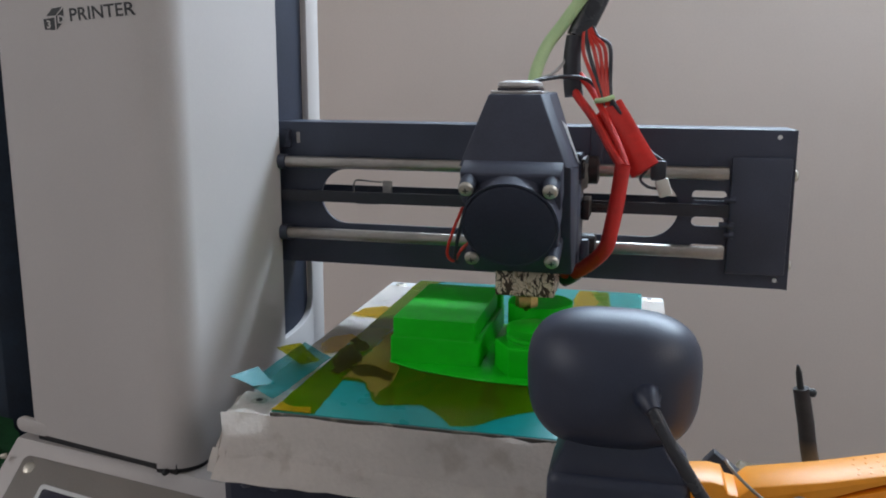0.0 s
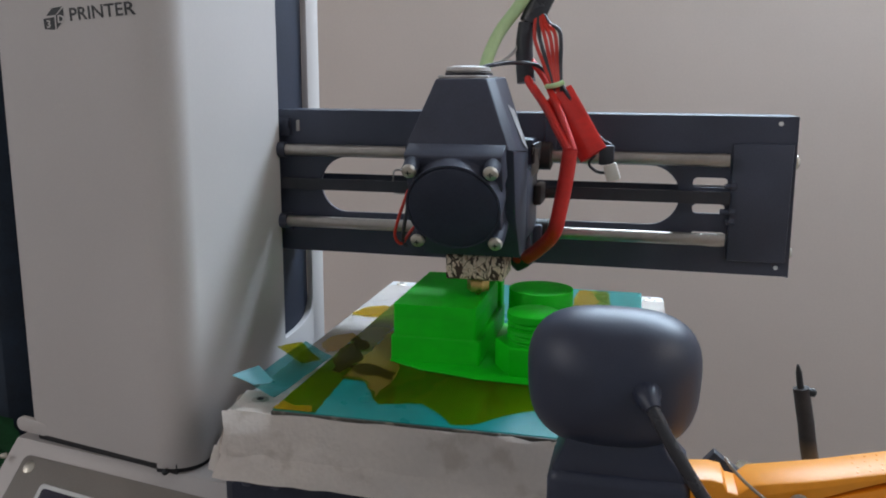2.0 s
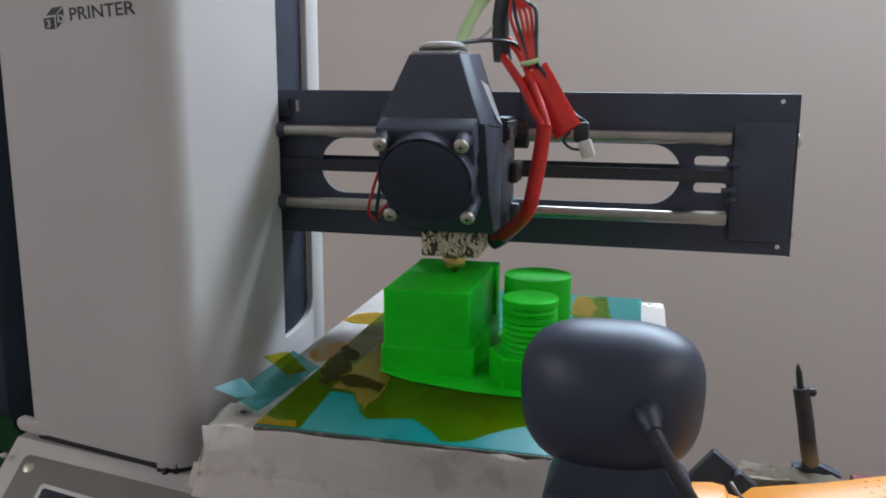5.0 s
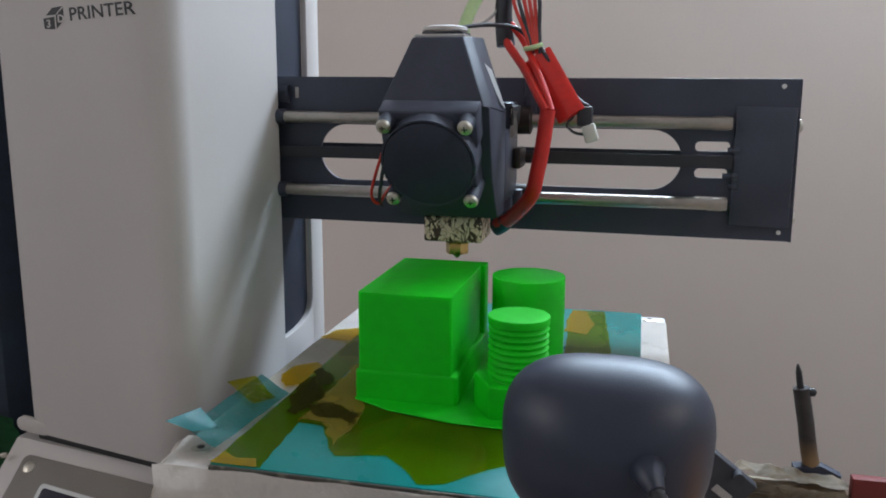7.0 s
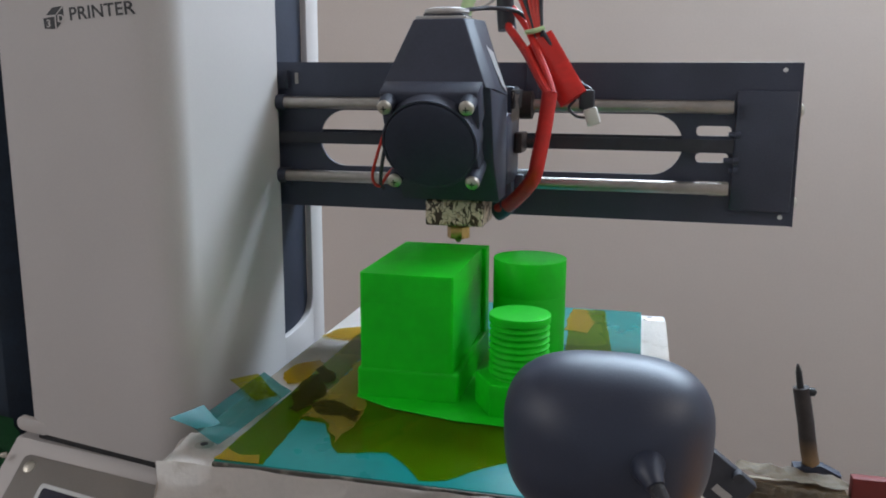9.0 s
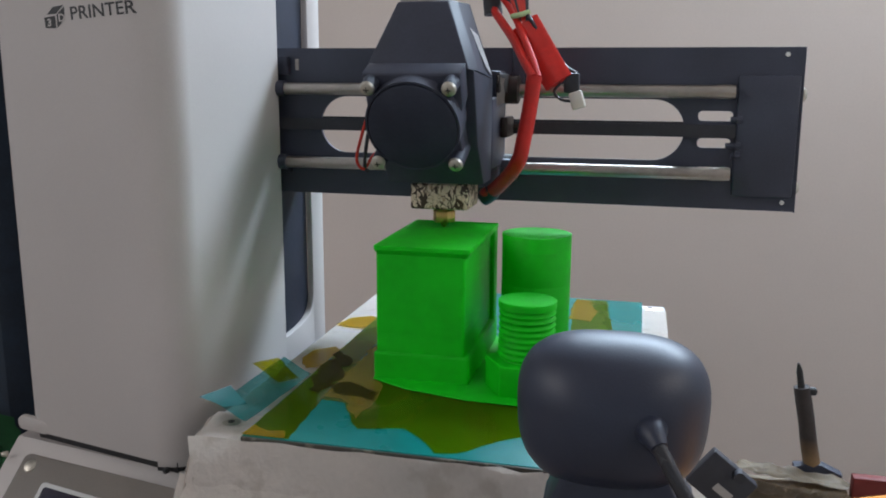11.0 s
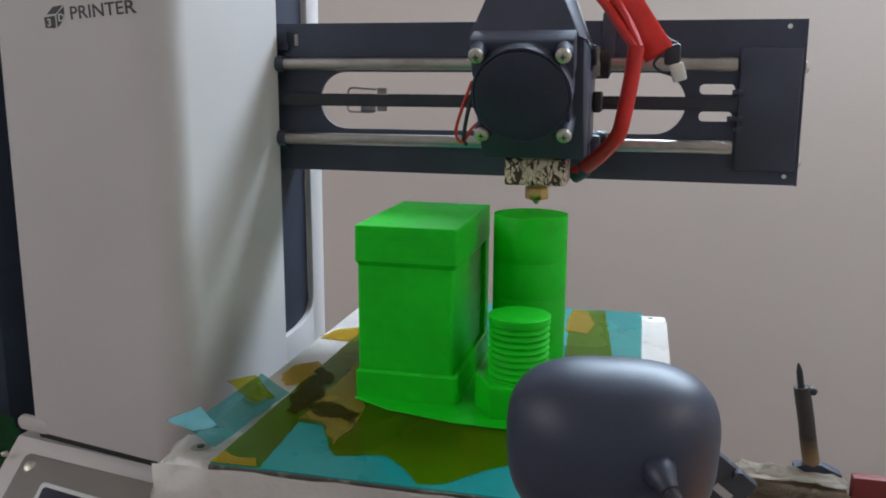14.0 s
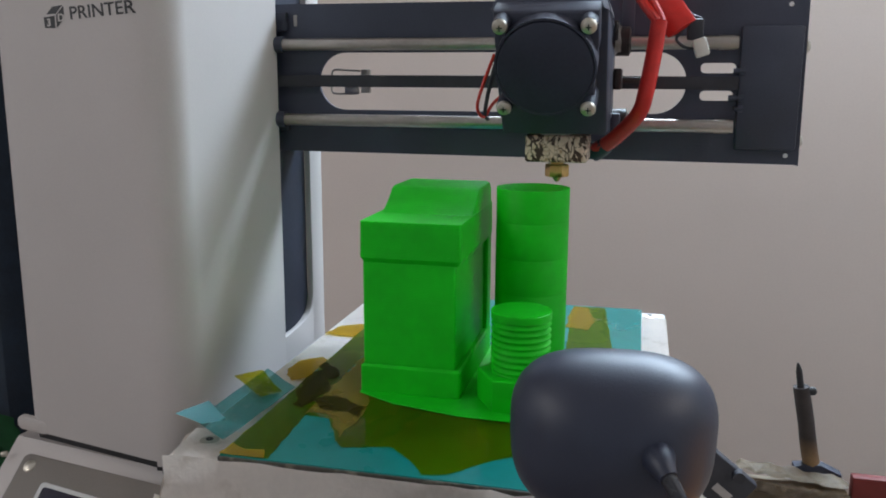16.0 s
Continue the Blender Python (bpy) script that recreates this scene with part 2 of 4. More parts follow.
def plate(outer, holes, a0, a1, axis="z"):
    """A flat plate with holes right through it."""
    def place(u, v, a):
        return Vector({"z": (u, v, a), "y": (u, a, v), "x": (a, u, v)}[axis]) * MM
    bm = bmesh.new()
    loops = []
    for ring in (outer, *holes):
        vs = [bm.verts.new(place(u, v, a0)) for u, v in ring]
        loops.append([bm.edges.new((vs[i], vs[(i + 1) % len(vs)])) for i in range(len(vs))])
    bmesh.ops.triangle_fill(bm, use_beauty=True, use_dissolve=False, edges=[e for l in loops for e in l])
    ext = bmesh.ops.extrude_face_region(bm, geom=bm.faces[:])
    step = place(0, 0, a1) - place(0, 0, a0)
    bmesh.ops.translate(bm, verts=[g for g in ext["geom"] if isinstance(g, bmesh.types.BMVert)], vec=step)
    return bm


def lathe(profile, at, axis="z", n=32):
    """(radius, height) pairs turned about an axis through at."""
    bm = bmesh.new()
    at = Vector(at)
    rings = []
    for r, h in profile:
        ring = []
        for k in range(n):
            a = 2 * math.pi * k / n
            c, s = r * math.cos(a), r * math.sin(a)
            ring.append(bm.verts.new((at + Vector({"z": (c, s, h), "y": (c, h, s), "x": (h, c, s)}[axis])) * MM))
        rings.append(ring)
    for a, b in zip(rings, rings[1:]):
        for k in range(n):
            bm.faces.new((a[k], a[(k + 1) % n], b[(k + 1) % n], b[k]))
    bm.faces.new(rings[0])
    bm.faces.new(rings[-1])
    return bm


def hose(points, r, n=10, steps=8, flat=1.0, r1=None):
    """A round (or flattened) hose along a smooth curve through the points."""
    pts = [Vector(p) for p in points]
    full = [pts[0] * 2 - pts[1], *pts, pts[-1] * 2 - pts[-2]]
    path = []
    for i in range(1, len(full) - 2):
        a, b, c, d = full[i - 1:i + 3]
        for k in range(steps):
            t = k / steps
            path.append(0.5 * (2 * b + (c - a) * t + (2 * a - 5 * b + 4 * c - d) * t * t + (3 * b - a - 3 * c + d) * t ** 3))
    path.append(pts[-1])
    bm = bmesh.new()
    side = Vector((0, 1, 0))
    rings = []
    for i, p in enumerate(path):
        way = (path[min(i + 1, len(path) - 1)] - path[max(i - 1, 0)]).normalized()
        u = side.cross(way).normalized()
        v = way.cross(u).normalized()
        rr = r if r1 is None else r + (r1 - r) * i / (len(path) - 1)
        rings.append([bm.verts.new((p + u * rr * math.cos(2 * math.pi * k / n) + v * rr * flat * math.sin(2 * math.pi * k / n)) * MM)
                      for k in range(n)])
    for a, b in zip(rings, rings[1:]):
        for k in range(n):
            bm.faces.new((a[k], a[(k + 1) % n], b[(k + 1) % n], b[k]))
    bm.faces.new(rings[0])
    bm.faces.new(rings[-1])
    return bm


def flap(points, thick, wob=0.0, sub=10, seed=1, freq=0.16):
    """A thin sheet over a four-cornered patch, slightly crumpled."""
    a, b, c, d = (Vector(p) for p in points)
    bm = bmesh.new()
    grid = []
    for i in range(sub + 1):
        row = []
        for j in range(sub + 1):
            u, v = i / sub, j / sub
            p = (a * (1 - u) + b * u) * (1 - v) + (d * (1 - u) + c * u) * v
            p = p + Vector((noise.noise(p * freq + Vector((seed, 0, 0))), noise.noise(p * freq + Vector((0, seed, 0))), noise.noise(p * freq + Vector((0, 0, seed))))) * wob
            row.append(bm.verts.new(p * MM))
        grid.append(row)
    for i in range(sub):
        for j in range(sub):
            bm.faces.new((grid[i][j], grid[i + 1][j], grid[i + 1][j + 1], grid[i][j + 1]))
    ext = bmesh.ops.solidify(bm, geom=bm.faces[:], thickness=thick * MM)
    return bm


def crosshead(at, r, normal_tilt=0.0):
    """A domed screw head with a cross slot, facing the front."""
    x, y, z = at
    dome = lathe([(r, 1.2), (r, 0.2), (r * 0.85, -0.5), (r * 0.5, -0.85), (r * 0.1, -0.95)], at, "y", 16)
    return turned(dome, at, normal_tilt)


def skew(bm):
    """The front of tower and base runs a little askew to the arm: farther back towards its left end."""
    for v in bm.verts:
        x = v.co.x / MM
        if x < -137:
            x = -137 + (x + 137) * 1.224
            v.co.x = x * MM
            v.co.y += (-137 - x) * 0.21 * MM
    return bm


def sheet(points, z, wave=0.5):
    """A sheet of tape lying at one height; its torn outline wanders by up to a wave."""
    bm = bmesh.new()
    ring = []
    for (x0, y0), (x1, y1) in zip(points, points[1:] + points[:1]):
        n = max(1, int(math.hypot(x1 - x0, y1 - y0) / 2.5))
        for k in range(n):
            p = Vector((x0 + (x1 - x0) * k / n, y0 + (y1 - y0) * k / n, z))
            ring.append(bm.verts.new((p + Vector((noise.noise(p * 0.35), noise.noise(p * 0.35 + Vector((9, 0, 0))), 0)) * wave) * MM))
    bmesh.ops.triangle_fill(bm, use_beauty=True, use_dissolve=False, edges=[bm.edges.new((ring[i], ring[(i + 1) % len(ring)])) for i in range(len(ring))])
    return bm


# ---------------------------------------------------------------- room
def setting(name, bm, material, label):
    ob = part(name, bm, material, None, label)
    ob["kind"] = "structure"
    ob["category"] = name.split("_")[0]
    return ob


WALL = 950
setting("wall_north", plate([(-1400, -800), (1100, -800), (1100, 1500), (-1400, 1500)], [[(-230, 640), (650, 640), (650, 960), (-230, 960)]], WALL, WALL + 60, "y"), "wall", "plain greige painted wall behind the printer")
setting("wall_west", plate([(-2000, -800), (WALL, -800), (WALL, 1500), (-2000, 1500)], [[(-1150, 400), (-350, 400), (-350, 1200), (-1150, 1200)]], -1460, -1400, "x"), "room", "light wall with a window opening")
setting("wall_south", block(-1400, 1000, -2060, -2000, -800, 1500, 0), "room", "plain light wall behind the camera")
# the opening is added, unseen, to hold the fill lamp
setting("wall_east", plate([(-2000, -800), (WALL, -800), (WALL, 1500), (-2000, 1500)], [[(-420, 690), (120, 690), (120, 1210), (-420, 1210)]], 1000, 1060, "x"), "room", "light wall, out of view, with an opening added for the fill lamp")
setting("ceiling", block(-1400, 1000, -2000, WALL, 1500, 1560, 0), "room", "plain white ceiling")
setting("floor", block(-1400, 1000, -2000, WALL, -860, -800, 0), "table", "brown wooden floor")

table = thing("table", (-100, 100, -800), "brown wooden table against the wall", "table")
part("tabletop", block(-700, 700, -150, 424, -60, -35, 2), "table", table)
for lx in (-660, 660):
    for ly in (-110, 390):
        part("leg", block(lx - 22, lx + 22, ly - 22, ly + 22, -800, -60, 2), "table", table)

# ---------------------------------------------------------------- printer: base and tower
printer = thing("desktop_printer", (-100, 300, -35), "white sheet-metal desktop printer with a tall side tower", "3d printer")
SL = [(224, 43.5), (214, 35.5), (190, 16), (178, -10), (178, -31), (372, -31), (372, 43.5)]
part("base", skew(prism(SL, -201, -116, "x", 0.8)), "white", printer, "white metal base with a sloping front")
part("base_floor", prism([(218.5, 39.0), (190, 13), (178, -10), (178, -31), (372, -31), (372, 39.0)], -115.9, 4, "x", 0.8), "white", printer)
for fx in (-190, -6):
    for fy in (190, 360):
        part("rubber_foot", lathe([(6, -35), (6, -30.5)], (fx, fy, 0)), "rubber", printer)


def on_slope(u0, u1, s0, s1, lift, thick, r=2.5):
    """A plate lying on the sloping front: u along x, s down the slope from its upper edge."""
    bm = prism(rounded(u0, u1, -s1, -s0, r), lift - thick, lift, "z", 0.15)
    bmesh.ops.transform(bm, matrix=Matrix.Translation(Vector((0, 224, 43.5)) * MM) @ Matrix.Rotation(radians(SLOPE), 4, "X"), verts=bm.verts)
    return skew(bm)


SLOPE = math.degrees(math.atan2(8, 10))
cp = part("control_panel", on_slope(-194, -122, 5.2, 44, 0.5, 1.0), "panel", printer, "brushed grey control plate with a small screen")
part("screen_frame", on_slope(-183, -140, 13.5, 40, 0.9, 1.0, 1.5), "alu", cp)
part("screen", on_slope(-181.5, -141.5, 15, 38.5, 1.1, 1.0, 1.0), "screen", cp, "dark blank display")


def slope_point(u, s, lift):
    a = radians(SLOPE)
    x = -137 + (u + 137) * (1.224 if u < -137 else 1)
    return (x, 224 - s * math.cos(a) - lift * math.sin(a) + max(0, -137 - x) * 0.21, 43.5 - s * math.sin(a) + lift * math.cos(a))


for u in (-190.3, -126):
    part("screw", turned(crosshead(slope_point(u, 9.5, 0.3), 2.5), slope_point(u, 9.5, 0.3), -(90 - SLOPE)), "screw", cp)
part("screw", turned(crosshead((-214.5, 232, 40), 1.0), (-214.5, 232, 40), 0, 0, -60), "screw", printer)

# tower: a bent sheet shell with a slot up its right side
tower = part("tower", skew(prism([(-195.5, 345), (-195.5, 229), (-194.6, 226), (-192, 224.3), (-189, 224), (-150, 224)]
                            + [(-150 + 13 * math.sin(radians(a)), 237 - 13 * math.cos(radians(a))) for a in range(10, 91, 10)]
                            + [(-137, 302.5), (-140, 302.5), (-140, 329), (-192, 329), (-192, 345)],
                            47.0, 262, "z")), "white", printer, "white powder-coated tower cover with a rounded corner")
part("tower_lip", skew(prism(rounded(-200.5, -188, 46.3, 51.4, 2.2), 223.9, 226.5, "y", 0.4)), "white", tower)
CORNER = [(-147.5, 224.1), (-147.5, 230), (-141, 240), (-140, 302.5), (-137, 302.5)] + [(-150 + 13 * math.sin(radians(a)), 237 - 13 * math.cos(radians(a))) for a in range(90, 12, -10)]
part("tower_skirt", skew(prism(CORNER, 45.3, 47.0, "z")), "white", tower)
# two solid black parts carry the shade of the gap below the tower
part("corner_gap_shade", skew(prism([(x - 0.5, y + 0.5) for x, y in CORNER], 43.55, 45.3, "z")), "ink", tower, "black strip standing in for the shaded gap under the rounded corner")
part("tower_gap_shade", skew(block(-194, -142, 226.5, 340, 43, 47, 0.4)), "ink", printer, "black block standing in for the shaded gap under the tower")
part("back_strip", prism(rounded(332.6, 345.6, 47, 262, 1.0, 3), -139.5, -137, "x", 0.3), "white", tower)
part("slot_sill", prism([(300, 47), (345.4, 47), (345.4, 82), (333.2, 82), (332.4, 77.5), (331, 74.2), (328.5, 71.6), (324, 69.6), (317, 68.3), (300, 67.6)], -139.6, -137.05, "x", 0.2), "white", tower)
part("slot_rail", block(-190, -139.7, 303, 333.5, 55, 262, 0.5), "fan", tower, "dark rail inside the tower slot")
part("screw", turned(crosshead((-146, 225.2, 45.0), 1.0), (-146, 225.2, 45.0)), "ink", printer)


# printed words on the tower
def lettering(text, at, size, parent):
    cu = bpy.data.curves.new("lettering", "FONT")
    cu.body, cu.size, cu.extrude, cu.space_character = text, size * MM, 0.00004, 1.02
    cu.offset = 0.00007
    tmp = bpy.data.objects.new("tmp", cu)
    scene.collection.objects.link(tmp)
    bpy.context.view_layer.update()
    me = bpy.data.meshes.new_from_object(tmp.evaluated_get(bpy.context.evaluated_depsgraph_get()))
    bpy.data.objects.remove(tmp)
    bm = bmesh.new()
    bm.from_mesh(me)
    bpy.data.meshes.remove(me)
    bmesh.ops.transform(bm, matrix=Matrix.Translation(Vector(at) * MM) @ pose(0, 0, 0, 90, 0, 0), verts=bm.verts)
    return bm


def wrapped(bm):
    """Lays a flat print onto the tower's front and its rounded corner."""
    for v in bm.verts:
        x = v.co.x / MM
        if x > -150:
            v.co.y += (13 - math.sqrt(max(0.0, 169 - (x + 150) ** 2))) * MM
    return bm


part("lettering", skew(wrapped(turned(lettering("PRINTER", (-166.6, 223.93, 188.6), 5.45, None), (-166.6, 224, 188.6), 0, -3.5, 0))), "ink", tower, "black printed word", smooth=False)
mark = skew(joined(prism([(-175.66, 189.46), (-171.81, 189.91), (-171.76, 186.1), (-175.41, 186.3)], 223.9, 224.1, "y"),
                   prism([(-171.26, 190.13), (-168.48, 192.66), (-168.56, 189.0), (-171.21, 186.2)], 223.9, 224.1, "y"),
                   prism([(-174.61, 190.36), (-172.37, 192.59), (-168.85, 193.02), (-171.36, 190.48)], 223.9, 224.1, "y")))
logo = part("logo", mark, "ink", tower, "black cube mark", smooth=False)
for name, text, x, z in (("logo_numeral", "3", -174.7, 186.8), ("logo_letter", "D", -170.75, 188.2)):
    part(name, skew(lettering(text, (x, 223.85, z), 3.2, None)), "white", logo, smooth=False)

# ---------------------------------------------------------------- moving arm
arm = thing("printer_arm", (-137, 307, 100), "black steel crossbar with slots and two polished rods", "printer arm")
GX0, GX1 = -141, 52.4
front = plate([(GX0, 100), (GX1 - 1, 99.5), (GX1 + 0.6, 99.2), (GX1, 155.4), (GX0, 155.6)],
              [rounded(-121.6, 14.4, 116.2, 137.6, 10.6, 10),
               rounded(18.8, 30.6, 130.3, 133.8, 1.6), rounded(19.0, 30.2, 121.0, 124.4, 1.6), rounded(18.8, 31, 111.2, 114.4, 1.5)], 307, 308.2, "y")
part("front_plate", front, "black", arm, "black plate with long round-ended slots", smooth=False)
part("top_flange", block(GX0, GX1, 308.2, 330, 154.3, 155.5, 0.3), "black", arm)
part("bottom_flange", block(GX0, GX1, 308.3, 325, 99.9, 101.0, 0.3), "black", arm)
part("end_block", block(31.5, 51.4, 305.2, 306.9, 104.5, 146.0, 0.6), "black", arm)
for z in (140.4, 112.4):
    rod = part("rod", lathe([(2.25, GX0), (2.25, 30.2)], (0, 302.4, z), "x", 20), "steel", arm, "polished steel guide rod")
    part("collar", lathe([(3.0, GX0 + 2), (3.0, GX0 + 7)], (0, 302.4, z), "x", 16), "black", rod)
    part("collar", lathe([(2.45, 24), (2.45, 29)], (0, 302.4, z), "x", 16), "steel", rod)
for y in (304.2, 324.5):
    part("belt", block(GX0, 31.4, y, y + 0.5, 124.8, 129.2, 0), "rubber", arm, "black toothed drive belt")
belt_clip = part("belt_clip", joined(hose([(-106, 323.2, 131.0), (-111, 323.2, 131.2), (-117.2, 323.3, 131.2), (-118.0, 323.4, 126), (-117.6, 323.4, 122.4), (-112, 323.3, 122.0), (-107.0, 323.3, 122.2), (-106.8, 323.3, 123.5)], 0.38, 8),
                         block(-112.5, -106.5, 322.6, 324.4, 122.2, 124.8, 0.6), block(-105.5, -101.5, 322.6, 324.0, 122.4, 131.6, 0.4)), "steel", arm, "small bent wire belt clip")
for z in (139.5, 107.5):
    part("bolt", lathe([(2.4, GX1 - 1), (2.4, GX1 + 0.9), (1.4, GX1 + 1.8)], (0, 311, z), "x", 14), "screw", arm)
for x, z in ((46.6, 153.0), (48.6, 102.6)):
    part("rivet", lathe([(0.8, 306.6), (0.8, 307.2)], (x, 0, z), "y", 10), "sticker", arm)
for z in (149.5, 112.0):
    part("bracket", joined(block(-138.4, -133.6, 304.5, 307, z - 4, z + 3, 0.4), block(-135, -133.6, 303.4, 306, z - 1, z + 2.4, 0.2)), "plastic", arm)
part("bright_slot", block(-131.5, -130.2, 306.5, 307.2, 147.4, 151.6, 0.1), "glue", arm, "small bright slot in the plate")
for z, w in ((131.0, 3.4), (122.0, 4.6), (118.4, 2.6)):
    part("screw_end", joined(lathe([(1.0, 33 - w), (1.0, 33.5)], (0, 305.8, z), "x", 10), lathe([(1.5, 31.6), (1.5, 33.4)], (0, 305.8, z), "x", 8)), "black", arm)

# ---------------------------------------------------------------- print head
head = thing("extruder_unit", (-35.5, 275, 94.2), "black extruder unit with a round fan and sloping hood", "extruder")
FX = -35.8
TILT = 24.0
FC = (FX, 235.0, 129.5)


def fan_bm():
    ring = plate([(FX + 14.3 * math.cos(2 * math.pi * k / 40), 129.5 + 14.3 * math.sin(2 * math.pi * k / 40)) for k in range(40)],
                 [[(FX + 13.7 * math.cos(2 * math.pi * k / 40), 129.5 + 13.7 * math.sin(2 * math.pi * k / 40)) for k in range(40)]], 236, 246, "y")
    return turned(ring, FC, TILT)


part("fan_ring", fan_bm(), "plastic", head)
part("fan_disc", turned(lathe([(12.8, 235.6), (13.4, 236.0), (13.6, 236.6), (13.6, 240)], (FX, 0, 129.3), "y", 40), FC, TILT), "fan", head, "dark round fan")
for sx, sz in ((-12, 12), (12, 12), (-12, -12), (12, -12)):
    post = joined(turned(lathe([(2.3, 236.2), (2.4, 240), (2.4, 247)], (FX + sx, 0, 129.5 + sz * 1.005), "y", 18), FC, TILT))
    post_ob = part("fan_post", post, "fan", head)
    part("screw", turned(turned(crosshead((FX + sx, 235.8, 129.5 + sz * 1.005), 2.25), (0, 0, 0)), FC, TILT), "screw", post_ob, "round-headed cross screw")
    sy, szz = 234.9, 129.5 + sz * 1.005
    part("screw_slot", turned(joined(block(FX + sx - 0.85, FX + sx + 0.85, sy - 0.1, sy + 0.5, szz - 0.17, szz + 0.17, 0), block(FX + sx - 0.17, FX + sx + 0.17, sy - 0.12, sy + 0.5, szz - 0.85, szz + 0.85, 0)), FC, TILT), "ink", post_ob)
part("fan_corner", turned(prism([(FX - 14.6, 134), (FX - 14.6, 144.2), (FX + 14.6, 144.2), (FX + 14.6, 134), (FX + 13.0, 129), (FX + 13.6, 116), (FX + 9, 114.6), (FX - 9, 114.6), (FX - 13.6, 116), (FX - 13.0, 129)], 240.5, 249, "y", 0.8), FC, TILT), "plastic", head)
HOOD = bmesh.new()
lo = [(-52.5, 242.5, 146.2), (-20.4, 242.5, 146.6), (-18.8, 250, 146), (-18.8, 274, 144), (-53.5, 274, 144)]
hi = [(-46.5, 258.0, 167.3), (-30.4, 258.0, 167.5), (-28.4, 262, 167.5), (-27.2, 276, 168.0), (-47.5, 276, 168.0)]
vl = [HOOD.verts.new(Vector(p) * MM) for p in lo]
vh = [HOOD.verts.new(Vector(p) * MM) for p in hi]
HOOD.faces.new(vl), HOOD.faces.new(vh)
for k in range(5):
    HOOD.faces.new((vl[k], vl[(k + 1) % 5], vh[(k + 1) % 5], vh[k]))
bmesh.ops.recalc_face_normals(HOOD, faces=HOOD.faces)
bmesh.ops.bevel(HOOD, geom=HOOD.edges[:], offset=0.5 * MM, segments=2, profile=0.5, affect="EDGES")
part("hood", HOOD, "plastic", head, "black sloping plastic hood")
part("hood_cap", block(-46.2, -30.0, 259.4, 276.5, 167.4, 168.4, 0.4), "glue", head, "pale top of the hood")
# dark layer between the pale cap and the glue lump
part("hood_dark_layer", block(-44.6, -31.4, 262.4, 275.5, 168.3, 169.4, 0.4), "rubber", head)
part("glue_blob", lathe([(6.6, 169.3), (7.4, 169.9), (7.0, 170.9), (4.8, 171.5), (0.3, 171.7)], (-38.2, 268.5, 0), "z", 20), "glue", head, "pale lump of glue")
part("housing", prism([(252, 124), (244, 146.5), (276, 144.5), (276, 110.5), (263, 110.5)], -51.6, -19.2, "x", 0.8), "plastic", head)
part("sticker", flap([(-24.1, 261.0, 159.6), (-23.0, 268.6, 157.6), (-18.5, 270.6, 145.3), (-19.0, 262.7, 147.3)], 0.15, 0.15, 8, 41), "sticker", head, "crumpled white sticker")
part("heater_mount", block(-40, -31, 267, 283, 109.5, 115.2, 0.5), "glue", head)
part("heater_block", block(-44.9, -25.2, 266.5, 284, 101.2, 109.9, 0.8, 3), "foil", head, "heater block in scorched crinkled tape")
part("nozzle", joined(lathe([(3.75, 95.9), (3.9, 96.3), (3.9, 99.6), (3.6, 100.0)], (-35.3, 275.3, 0), "z", 6),
                      lathe([(0.5, 94.2), (0.7, 94.3), (2.2, 96.7), (2.2, 101.5)], (-35.3, 275.3, 0), "z", 18)), "brass", head, "brass hexagonal nozzle")
part("carriage", joined(block(-48, -19.0, 276, 301, 114, 138, 1.0), block(-48, -19.5, 292, 306, 106, 147, 1.0), block(-20, -16.2, 296, 304, 108, 116, 1.0)), "black", head)
for z in (140.4, 112.4):
    part("bearing", lathe([(5.0, -22), (5.0, -14.4), (3.5, -13.8)], (0, 302.4, z), "x", 20), "bronze", head, "dark steel linear bearing")
part("belt_clamp", joined(block(-17, -9.5, 303.0, 306.2, 126.2, 128.2, 0.3), block(-18.9, -16.2, 290, 304, 124, 131, 0.5), block(-18.9, -17.6, 280, 300, 139.5, 146, 0.4)), "bronze", head)
part("foil_strip", flap([(-18.4, 279, 145), (-16.7, 284, 144.5), (-16.7, 285, 136.5), (-18.5, 281, 135)], 0.2, 0.6, 12, 61, 0.3), "steel", head, "crumpled metal foil strip")
part("back_post", block(-17.5, -13, 306.2, 312, 140, 158.5, 0.8), "black", head)

# cables of the head
part("filament_tube", hose([(-36.6, 286, 168), (-36.0, 291, 175), (-33.4, 298, 183.5), (-28.2, 300, 191), (-22.6, 301, 199), (-15.6, 302, 209)], 2.2, 12), "tube", head, "translucent pale green feed tube")
part("cable_sheath", hose([(-23.6, 299.6, 166.5), (-24.4, 300.2, 172), (-24.8, 300.6, 180), (-24.2, 301, 187)], 3.3, 12, 8, 1.0, 2.9), "rubber", head, "black cable sheath")
part("cable_sheath", hose([(-23.2, 301.5, 186.6), (-21.0, 302.4, 191.5), (-17.4, 304, 200), (-14.4, 305, 208)], 4.0, 14, 8, 0.8, 4.6), "cable", head, "glossy black tape round the cable bundle")
part("red_sleeve", hose([(-23.8, 290, 103.6), (-18.8, 285, 107.0), (-12.8, 277, 113), (-9.4, 272, 118), (-8.0, 271, 124), (-6.4, 272, 134), (-5.2, 273, 145)], 2.5, 14, 8, 0.8, 2.5), "red", head, "red braided cable sleeve")
part("sleeve_end", hose([(-24.6, 291, 102.4), (-22.0, 289, 104.2), (-20.2, 287, 105.8)], 2.95, 12, 6, 0.8), "rubber", head, "black end of the sleeve")
part("red_cable", hose([(-5.5, 273, 144.5), (-9.5, 279, 150), (-15, 288, 158), (-22.5, 297, 167), (-24, 300, 170)], 1.5, 10), "red", head)
